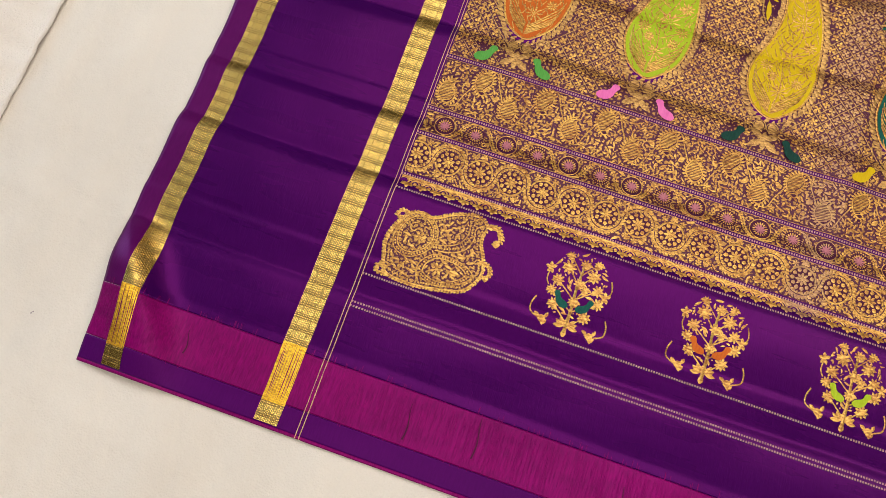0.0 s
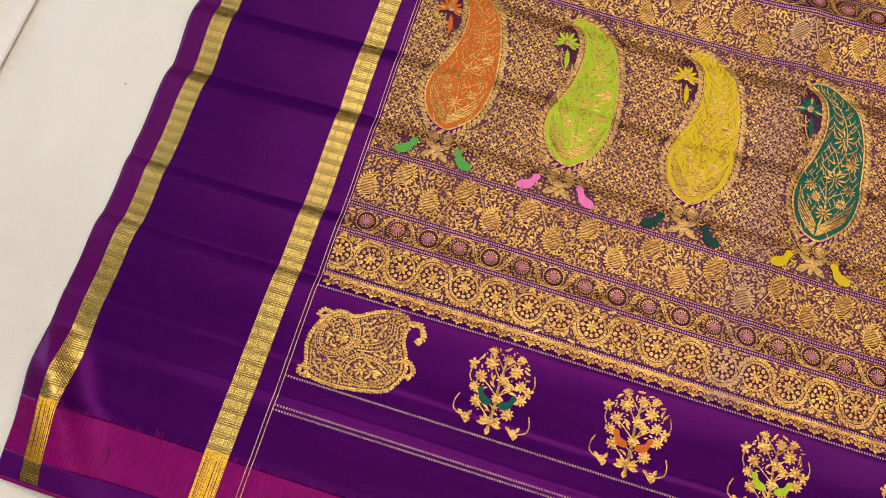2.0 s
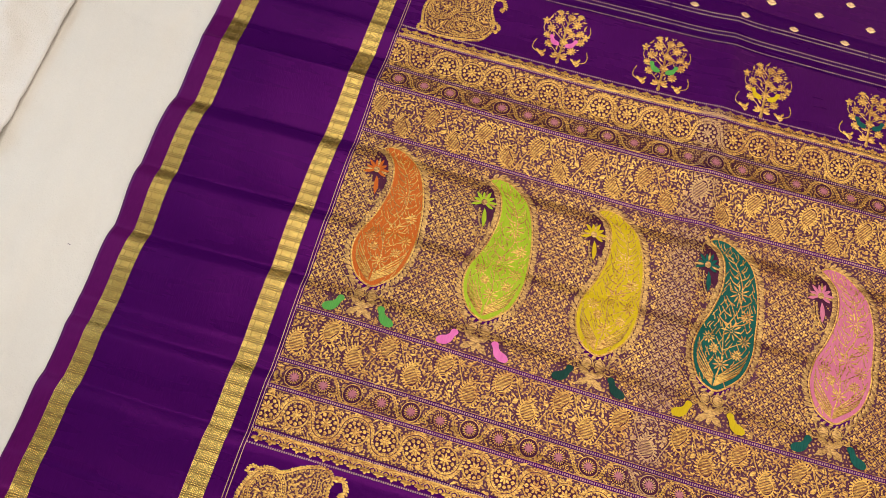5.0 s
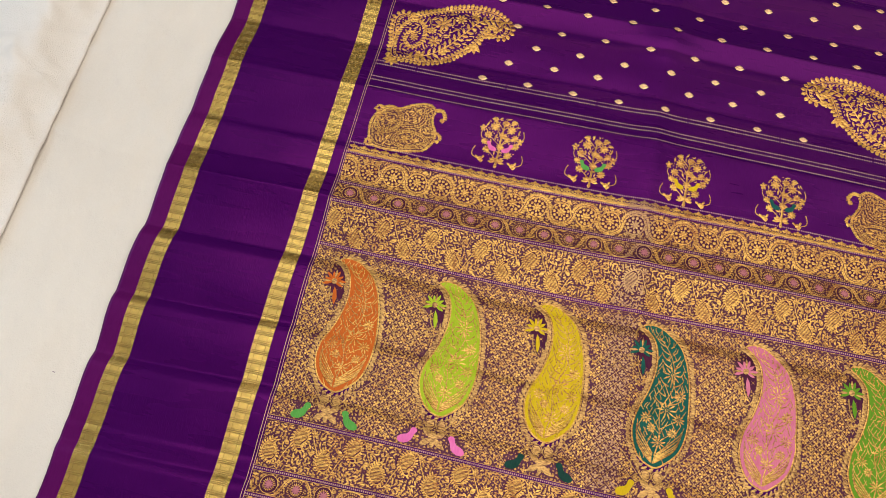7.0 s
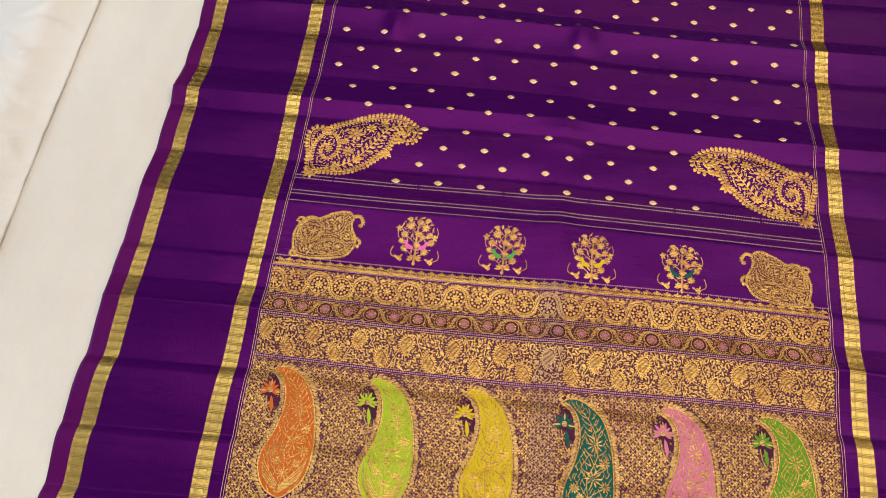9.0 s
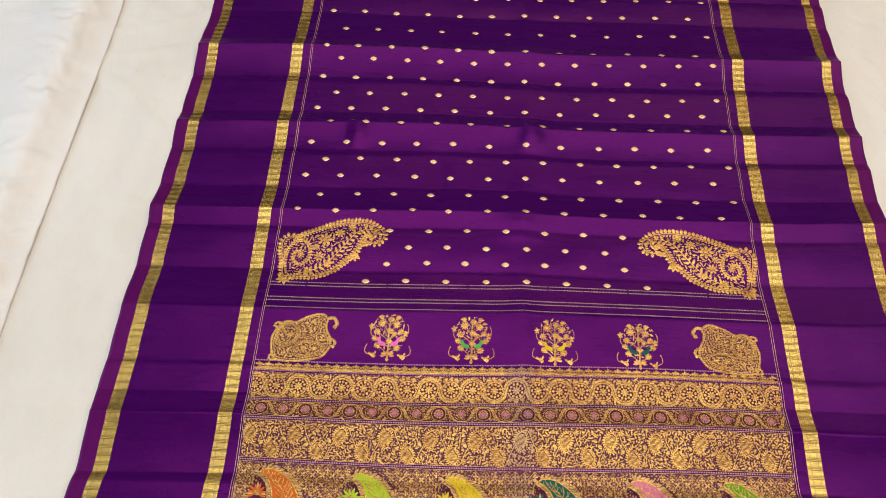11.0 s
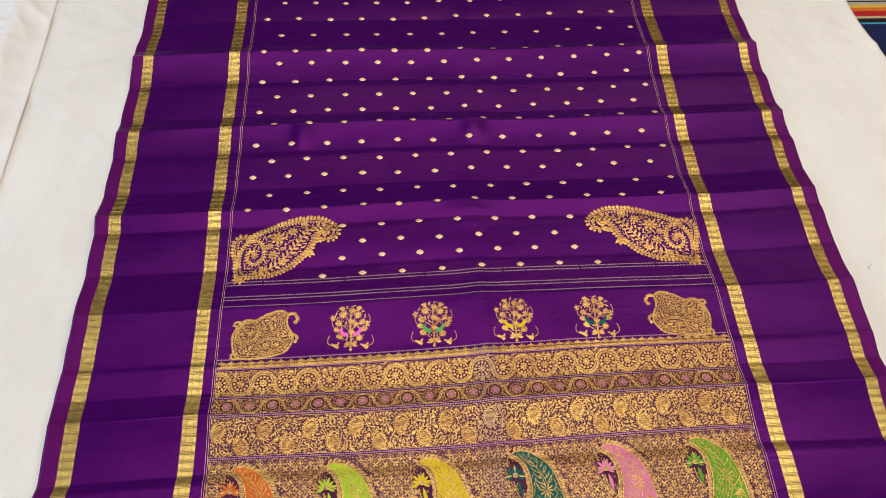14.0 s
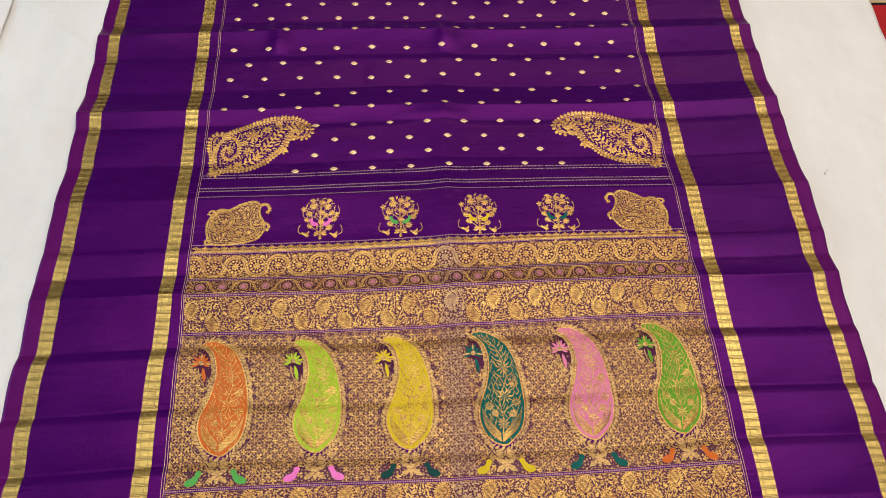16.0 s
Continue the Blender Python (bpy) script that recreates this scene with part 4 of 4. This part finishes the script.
        # four barred petals crossing below the coils
        for a in (0.62, -0.62):
            rim.leaf(c, TIP - 0.0245, (0 if s > 0 else math.pi) + s * a, 0.0165, 0.0068)
            for q in (0.35, 0.5, 0.65, 0.8):
                x, y = c + s * q * 0.0165 * math.cos(a), TIP - 0.0245 + q * 0.0165 * math.sin(a)
                rim.stroke([(x - 0.0022 * math.sin(a), y + 0.0022 * s * math.cos(a)), (x + 0.0022 * math.sin(a), y - 0.0022 * s * math.cos(a))], 0.0008, 0.0010)
        rim.stroke(spiral(c + s * 0.0150, TIP - 0.0145, 0.0050, math.pi / 2, -s * 1.1, 14), 0.0014)
    rim.leaf(c, TIP - 0.0255, -math.pi / 2, 0.0100, 0.0050)
    rim.leaf(c, TIP - 0.0255, math.pi / 2, 0.0100, 0.0050)
    rim.stroke(curve([(c - 0.030, TIP + 0.150), (c - 0.037, TIP + 0.144), (c - 0.0385, TIP + 0.133)], 5), 0.0015)
    rim.stroke(curve([(c - 0.019, TIP + 0.100), (c - 0.019, TIP + 0.091), (c - 0.026, TIP + 0.085), (c - 0.032, TIP + 0.089), (c - 0.029, TIP + 0.095)], 5), 0.0017)
    rim.leaf(c - 0.034, TIP + 0.100, 2.2, 0.009, 0.0036)
    rim.leaf(c - 0.038, TIP + 0.109, 2.5, 0.009, 0.0036)
    shade = Weave()
    shade.fill(curve([(c - 0.016, TIP + 0.103), (c - 0.026, TIP + 0.106), (c - 0.035, TIP + 0.116), (c - 0.035, TIP + 0.130), (c - 0.026, TIP + 0.1405), (c - 0.015, TIP + 0.133), (c - 0.012, TIP + 0.116)], 4, True), 0.003, 6, 0.0003)
    child("dark_ground", shade.mesh("dark_ground", None, 0.0002), GOLD_LOW, group, "bare dark silk round the hanging blossom")
    for s in (-1, 1):
        wedge = Weave()
        wedge.fill([(c + s * x, TIP + y) for x, y in ((0.0016, -0.0045), (0.007, -0.0030), (0.013, 0.0004), (0.0205, 0.0085), (0.0175, 0.0080), (0.012, 0.0052), (0.006, 0.0012), (0.0012, -0.0012))], 0.0012, 4, 0.0006)
        child("dark_wedge", wedge.mesh("dark_wedge", None, 0.0003), PURPLE, group, "bare purple silk under the tip")
    bloom = Weave()
    hx, hy = c - 0.0300, TIP + 0.1215
    for k in range(8):
        a = -0.45 + k * 0.57
        long = 0.0128 if k % 2 else 0.0108
        bloom.leaf(hx + 0.001 * math.cos(a), hy + 0.001 * math.sin(a), a, long, 0.0036, 0.0009)
        if k % 3 == 0:
            rim.leaf(hx + 0.004 * math.cos(a + 0.3), hy + 0.004 * math.sin(a + 0.3), a + 0.3, 0.0105, 0.0026, 0.0011)
    bloom.leaf(hx + 0.002, hy - 0.006, -1.30, 0.021, 0.0050, 0.0009, bend=-0.10)
    rim.disc(hx, hy, 0.0034, 8, 0.0013)
    rim.stroke(curve([(hx - 0.003, hy - 0.007), (hx - 0.0005, hy - 0.020), (hx + 0.005, hy - 0.029)], 5), 0.0013, 0.0010)
    child("leaf_rim", rim.mesh("leaf_rim", None, 0.0004), GOLD_RIM, group, "gold leaves and curls round the paisley")
    child("hanging_blossom", bloom.mesh("hanging_blossom", None, 0.0003), MEENA[colour], group, name + " silk blossom")
    for side, off in ((1, -0.0265), (-1, 0.0245)):
        w = Weave()
        w.fill(comma(c + off, 0.1475, side, 0.0165), 0.0014, 4, 0.0009)
        child("curled_drop", w.mesh("curled_drop", None, 0.0003), MEENA[small], group, small.replace("_", " ") + " silk drop")
    return outline


outlines = [kalka(*row) for row in FIELD]


def jaal():
    """The diamond trellis with a blossom in every mesh."""
    w, lattice = Weave(True), Weave(True)
    low, high = 0.1375, 0.3342
    cell_u, cell_v = 0.0126, 0.0126

    def clear(u, v, gap):
        for (c, _, _), outline in zip(FIELD, outlines):
            if abs(u - c) < 0.055:
                if any(within(outline, u + a, v + b) for a, b in ((0, 0), (gap, 0), (-gap, 0), (0, gap), (0, -gap), (gap * 0.7, gap * 0.7), (-gap * 0.7, gap * 0.7))):
                    return False
                if math.hypot(u - c + 0.030, v - TIP - 0.125) < 0.0125 or math.hypot(u - c + 0.026, v - TIP - 0.102) < 0.007:
                    return False
                if abs(u - c) < 0.016 and v < TIP + 0.003 or math.hypot(u - c + 0.0275, v - 0.1465) < 0.0085 or math.hypot(u - c - 0.0255, v - 0.1465) < 0.0085:
                    return False
        return True
    rows, columns = int((high - low) / cell_v * 2), int(PALLU / cell_u)
    for r in range(rows + 1):
        for k in range(columns + 1):
            u = 0.004 + cell_u * (k + (0.5 if r % 2 else 0))
            v = low + 0.002 + r * cell_v / 2
            if u > PALLU - 0.004 or v > high or not clear(u, v, 0.0085):
                continue
            w.flower(u, v, 0.0037, 4, math.pi / 4 * (r % 2), 0.0003, 0.3)
            for s in (-1, 1):
                if clear(u + s * cell_u * 0.25, v + cell_v * 0.25, 0.0062):
                    a = (u + s * cell_u * 0.5, v)
                    b = (u, v + cell_v * 0.5)
                    lattice.stroke([(a[0], a[1]), (b[0], b[1])], 0.0007, 0.0003, 0.0003)
    return w, lattice


blossoms, lattice = jaal()
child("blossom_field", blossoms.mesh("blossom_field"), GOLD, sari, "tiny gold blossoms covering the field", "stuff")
child("trellis", lattice.mesh("trellis"), GOLD_RIM, sari, "thin dull gold diamond trellis between the blossoms", "stuff")

# ---- corner paisleys and flowering trees in the plain bands ----
BODY = [(0.013, 0.014), (0.010, 0.029), (0.012, 0.042), (0.018, 0.054), (0.027, 0.061), (0.041, 0.060), (0.060, 0.070), (0.078, 0.0745), (0.088, 0.068), (0.0865, 0.060),
        (0.088, 0.050), (0.094, 0.038), (0.096, 0.026), (0.090, 0.014), (0.082, 0.007), (0.059, 0.002), (0.037, 0.000), (0.018, 0.003)]


def kairi(u, v, mirror, size=1.0):
    group = tagged(empty("corner_paisley", sari), "gold woven paisley cluster in the corner")
    outline = moved(curve(BODY, 5, True), u, v, mirror)
    loop = outline + outline[:1]
    m = mirror

    def shrink(a, b):
        return u + (a - u) * size, v + (b - v) * size
    ground, w = Weave(), Weave()
    ground.fill(outline, 0.004, 12, 0.00025)
    child("paisley_ground", ground.mesh("paisley_ground", shrink), DULL_BROCADE, group, "dull gold ground")
    w.fringe(loop, 0.0027, 0.0036, 0.0026, -m, 0.7, 0.0004)
    w.stroke(loop, 0.0012, 0.0005)
    inner = [(p[0] * 0.93 + (u + m * 0.052) * 0.07, p[1] * 0.92 + (v + 0.036) * 0.08) for p in loop]
    w.beads(inner, 0.0024, 0.0010, 0.0005)

    def tear(points, rounds):
        line = curve(moved(points, u, v, m), 5, True)
        cx, cy = sum(p[0] for p in line) / len(line), sum(p[1] for p in line) / len(line)
        for k, f in enumerate(rounds):
            ring = [(cx + (x - cx) * f, cy + (y - cy) * f) for x, y in line + line[:1]]
            if k % 2:
                w.beads(ring, 0.0025, 0.0010, 0.0008)
            else:
                w.stroke(ring, 0.0011, 0.0007)
        return cx, cy
    cx, cy = tear([(0.017, 0.027), (0.0145, 0.043), (0.022, 0.058), (0.034, 0.0625), (0.046, 0.055), (0.050, 0.042), (0.043, 0.029), (0.030, 0.022)], (1.03, 0.93, 0.83, 0.73))
    w.flower(cx + m * 0.004, cy - 0.002, 0.0062, 7, 0.4, 0.0007)
    w.stroke(spiral(cx - m * 0.003, cy + 0.005, 0.006, 0.5, m * 0.9), 0.0013, 0.0007)
    cx, cy = tear([(0.044, 0.010), (0.043, 0.020), (0.052, 0.030), (0.066, 0.032), (0.082, 0.029), (0.090, 0.022), (0.080, 0.012), (0.062, 0.005)], (1, 0.88, 0.76))
    w.flower(cx - m * 0.006, cy - 0.001, 0.0058, 7, 0.1, 0.0007)
    w.leaf(cx + m * 0.003, cy, 0 if m > 0 else math.pi, 0.011, 0.005, 0.0007)
    # the beaded neck sweeping up to the hook
    neck = curve([(0.052, 0.034), (0.064, 0.036), (0.076, 0.042), (0.081, 0.053), (0.080, 0.063), (0.086, 0.0690)], 6)
    w.stroke(moved(neck, u, v, m), 0.0011, 0.0007)
    w.beads(moved([(x - 0.0030, y + 0.0022) for x, y in neck], u, v, m), 0.0024, 0.0010, 0.0007)
    w.stroke(moved([(x - 0.0058, y + 0.0044) for x, y in neck], u, v, m), 0.0010, 0.0007)
    # hooks
    for points, wide in (([(0.088, 0.068), (0.097, 0.0695), (0.103, 0.062), (0.1005, 0.056)], 0.0062), ([(0.021, 0.058), (0.014, 0.0595), (0.0105, 0.0545), (0.0135, 0.0525)], 0.0040),
                         ([(0.090, 0.035), (0.099, 0.036), (0.1035, 0.030), (0.1010, 0.0245)], 0.0050), ([(0.018, 0.006), (0.011, 0.008), (0.0105, 0.001), (0.018, 0.001)], 0.0044)):
        line = moved(curve(points, 5), u, v, m)
        w.stroke(line, wide * 0.55, 0.0004, 0.0006, 0.35)
        for side in (-m, m):
            w.fringe(line, 0.0024, wide * 0.72, 0.0022, side, 0.9, 0.0006)
        w.disc(line[-1][0], line[-1][1], wide * 0.55, 7, 0.0006)
    us = sorted((u + m * 0.008, u + m * 0.106))
    scatter(w, us[0], v, us[1], v + 0.076, 3500, lambda x, y: within(outline, x, y), 0.0005)
    child("paisley_figure", w.mesh("paisley_figure", shrink), GOLD, group, "raised gold thread figure")


def top_paisley(u, v, m, wide=1.0):
    group = tagged(empty("large_paisley", sari), "large gold paisley with open leaf tracery on plain silk")
    shape = [(0.022, 0.008), (0.0175, 0.030), (0.013, 0.060), (0.022, 0.072), (0.036, 0.070), (0.054, 0.080), (0.086, 0.093), (0.113, 0.098), (0.141, 0.096), (0.160, 0.084),
             (0.163, 0.072), (0.154, 0.063), (0.145, 0.064), (0.148, 0.073), (0.139, 0.079), (0.131, 0.068), (0.122, 0.046), (0.111, 0.036), (0.095, 0.021), (0.077, 0.010), (0.057, 0.006), (0.038, 0.006)]
    outline = moved(curve(shape, 5, True), u, v, m)
    loop = outline + outline[:1]
    w = Weave()
    heart = (u + m * 0.080, v + 0.052)

    def drawn_in(f):
        return [(x * f + heart[0] * (1 - f), y * f + heart[1] * (1 - f)) for x, y in loop]
    # overlapping leaves all along the rim, a scalloped cord within
    w.fringe(loop, 0.0054, 0.0074, 0.0052, -m, 0.25)
    w.stroke(loop, 0.0017)
    w.stroke(drawn_in(0.955), 0.0008)
    w.fringe(drawn_in(0.95), 0.0046, 0.0044, 0.0026, m, 0.7)
    # the coil in the round end: two turns, leafed on both sides
    curl = moved(curve([(0.019, 0.020), (0.020, 0.044), (0.031, 0.064), (0.047, 0.066), (0.057, 0.052), (0.055, 0.034), (0.042, 0.025), (0.031, 0.034), (0.034, 0.048), (0.044, 0.047)], 6), u, v, m)
    w.stroke(curl, 0.0019)
    w.fringe(curl, 0.0042, 0.0062, 0.0030, m, 0.55)
    w.fringe(curl, 0.0044, 0.0050, 0.0026, -m, 0.55)
    w.flower(u + m * 0.043, v + 0.041, 0.0062, 8, 0.3)
    stem = moved(curve([(0.040, 0.010), (0.068, 0.020), (0.090, 0.038), (0.108, 0.062), (0.124, 0.082), (0.146, 0.087), (0.153, 0.078)], 6), u, v, m)
    w.stroke(stem, 0.0016)
    w.fringe(stem, 0.0076, 0.0105, 0.0042, m, 0.6)
    w.fringe(stem, 0.0080, 0.0100, 0.0040, -m, 0.6)
    for a, b, r in ((0.076, 0.068, 0.0094), (0.070, 0.040, 0.0070), (0.097, 0.079, 0.0066), (0.114, 0.089, 0.0056), (0.084, 0.028, 0.0056), (0.056, 0.016, 0.0054), (0.064, 0.055, 0.0050)):
        w.flower(u + m * a, v + b, r * 1.25, 8, a * 30)
    # hanging sprig and foot
    for a in (-2.5, -1.9, -1.3, -0.7):
        ang = a if m > 0 else math.pi - a
        w.leaf(u + m * 0.121, v + 0.045, ang, 0.0135, 0.0052)
        w.leaf(u + m * 0.137, v + 0.065, ang + m * 0.6, 0.0090, 0.0046)
    w.disc(u + m * 0.121, v + 0.044, 0.0038)
    for a in (2.6, 3.4, 4.1, 4.9, 5.6):
        ang = a if m > 0 else math.pi - a
        w.leaf(u + m * 0.024, v + 0.002, ang, 0.0125, 0.0050)
    w.disc(u + m * 0.022, v + 0.001, 0.0042)
    us = sorted((u + m * 0.010, u + m * 0.166))
    scatter(w, us[0], v, us[1], v + 0.100, 4500, lambda x, y: within(outline, x, y))
    child("leaf_tracery", w.mesh("leaf_tracery", lambda a, b: (u + m * 0.0115 + (a - u - m * 0.0115) * wide, b)), GOLD, group, "open gold leaf tracery")


kairi(0.0, -0.0810, 1)
kairi(0.710, -0.0810, -1)
kairi(0.0113, 0.4745, 1, 0.93)
kairi(0.7050, 0.4715, -1, 0.95)
top_paisley(-0.004, 0.6025, 1)
top_paisley(0.7255, 0.6000, -1, 1.09)


def flowering_tree(c, v, colour, size=1.0):
    group = tagged(empty("flowering_tree", sari), "gold woven flowering tree with " + colour.replace("_", " ") + " silk drops")

    def shrink(a, b):
        return c + (a - c) * size, v + (b - v) * size
    w = Weave()
    trunk = curve([(c, v), (c + 0.0005, v + 0.025), (c - 0.0005, v + 0.045), (c + 0.001, v + 0.068)], 6)
    w.stroke(trunk, 0.0034, 0.0003, 0.0007, 0.45)
    w.leaf(c, v + 0.006, -math.pi / 2, 0.0075, 0.0050)
    blossoms = ((0.0015, 0.0675, 0.0052), (-0.012, 0.0610, 0.0070), (0.0115, 0.0590, 0.0068), (-0.0185, 0.0470, 0.0060), (0.0005, 0.0490, 0.0052), (0.0185, 0.0475, 0.0056),
                (-0.0215, 0.0365, 0.0052), (0.0215, 0.0360, 0.0058), (0.0000, 0.0315, 0.0050), (-0.0165, 0.0250, 0.0060), (0.0135, 0.0210, 0.0062), (-0.0130, 0.0715, 0.0044), (0.0130, 0.0705, 0.0044), (0.0070, 0.0450, 0.0042))
    for i, (a, b, r) in enumerate(blossoms):
        if abs(a) > 0.003:
            w.stroke(curve([(c, v + b - 0.014), (c + a * 0.55, v + b - 0.006), (c + a, v + b)], 5), 0.0012, 0.0002)
        w.flower(c + a, v + b, r, 9, i * 0.7, 0.0004, 0.46)
        w.leaf(c + a * 0.9, v + b + 0.002, math.pi / 2 + (1.9 if a < 0 else -1.9), 0.0075, 0.0032)
        w.leaf(c + a * 0.75, v + b - 0.005, math.pi / 2 + (0.9 if a < 0 else -0.9), 0.0065, 0.0028)
    for s in (-1, 1):
        for k, a in enumerate((0.5, 1.0, 1.6, -0.3)):
            w.leaf(c + s * 0.002, v + 0.008, math.pi / 2 - s * a, 0.0095, 0.0040)
        # clumps at the sides and the foot, with curling tendrils
        x, y = c + s * (0.0265 if s > 0 else 0.0275), v + (0.0440 if s > 0 else 0.0560)
        for a in (0.6, 1.8, 3.0, 4.2, 5.2):
            w.leaf(x, y, a, 0.0056, 0.0032)
        w.stroke(curve([(x + s * 0.001, y), (x + s * 0.004, y + 0.007), (x + s * 0.0015, y + 0.016)] if s > 0 else [(x, y), (x - 0.001, y - 0.010), (x + 0.002, y - 0.016)], 5), 0.0012)
        x, y = c + s * 0.0225, v + (0.0065 if s > 0 else 0.0090)
        for k in range(5):
            w.leaf(x + (k - 2) * 0.0024, y + 0.001 * (k % 2), (0.3, 2.6, -1.2, 1.2, -2.2)[k], 0.0062, 0.0034)
        w.disc(x, y, 0.0036)
        w.stroke(curve([(x + s * 0.004, y), (x + s * 0.0115, y + 0.004), (x + s * 0.0125, y + 0.011), (x + s * 0.0100, y + 0.018)], 5), 0.0013)
    scatter(w, c - 0.026, v + 0.016, c + 0.026, v + 0.076, 900, lambda x, y: ((x - c) / 0.025) ** 2 + ((y - v - 0.046) / 0.031) ** 4 < 1 and abs(y - v - 0.031) > 0.006)
    child("gold_tree", w.mesh("gold_tree", shrink), GOLD, group, "raised gold thread tree")
    for s in (-1, 1):
        d = Weave()
        d.fill(comma(c + s * 0.0120, v + 0.0315, s, 0.0125), 0.0014, 4, 0.0010)
        child("curled_drop", d.mesh("curled_drop", shrink), MEENA[colour], group, colour.replace("_", " ") + " silk drop")


for c, colour in ((0.178, "teal"), (0.2975, "orange"), (0.4165, "lime"), (0.535, "pink")):
    flowering_tree(c, -0.0815, colour, 0.95)
for c, colour in ((0.181, "rose"), (0.2965, "leaf_green"), (0.412, "yellow"), (0.529, "teal")):
    flowering_tree(c, 0.4820 - 0.018 * c, colour, 0.89)


# ---- the small gold dots of the body, one by one ----
def buttis():
    bm = bmesh.new()
    rim = []
    for k in range(16):
        a = k * math.tau / 16
        r = 1.0 if k % 2 == 0 else 0.86
        rim.append(bm.verts.new((0.0063 * r * math.copysign(abs(math.cos(a)) ** 1.7, math.cos(a)), 0.0046 * r * math.copysign(abs(math.sin(a)) ** 1.35, math.sin(a)), 0.0002)))
    ring = [bm.verts.new((v.co.x * 0.5, v.co.y * 0.5, 0.0009)) for v in rim]
    heart = bm.verts.new((0, 0, 0.0006))
    for k in range(16):
        j = (k + 1) % 16
        bm.faces.new((rim[k], rim[j], ring[j], ring[k]))
        bm.faces.new((ring[k], ring[j], heart))
    data = bpy.data.meshes.new("butti")
    bm.to_mesh(data)
    bm.free()
    data.materials.append(BUTTI)
    rows = [0.6035, 0.633, 0.659, 0.688, 0.7205, 0.7545, 0.789, 0.8205, 0.8535, 0.890, 0.925, 0.956, 0.9925, 1.027, 1.049, 1.102, 1.149, 1.189, 1.233, 1.281, 1.322, 1.362, 1.402, 1.442]
    for i, v in enumerate(rows):
        first, last = {0: (2, 9), 1: (2, 8), 2: (3, 8), 3: (2, 8)}.get(i, (0, 11))
        for k in range(first, last + 1):
            u = (0.0245 if i % 2 == 0 else 0.053) + 0.0569 * k + 0.00018 * k * k
            if u > 0.706:
                continue
            u, w = u + random.gauss(0, 0.0008), v + 0.016 * max(0.0, u - 0.3) * (1 if i > 3 else 0) + random.gauss(0, 0.0008)
            x, y, z = (float(a) for a in lay(u, w))
            xb, yb, zb = (float(a) for a in lay(u, w + 0.003))
            xa, ya, za = (float(a) for a in lay(u + 0.003, w))
            ex = Vector((xa - x, ya - y, za - z)).normalized()
            normal = ex.cross(Vector((xb - x, yb - y, zb - z))).normalized()
            ey = normal.cross(ex)
            ob = new("butti", data)
            ob.matrix_world = Matrix(((ex.x, ey.x, normal.x, x + normal.x * 0.0005), (ex.y, ey.y, normal.y, y + normal.y * 0.0005), (ex.z, ey.z, normal.z, z + normal.z * 0.0005), (0, 0, 0, 1))) @ Matrix.Diagonal((*[random.uniform(0.93, 1.05)] * 3, 1))
            ob.parent = sari


BUTTI = zari("butti_thread", (0.62, 0.38, 0.20), (0.92, 0.66, 0.38), 0.48, 0.6, 500)
buttis()
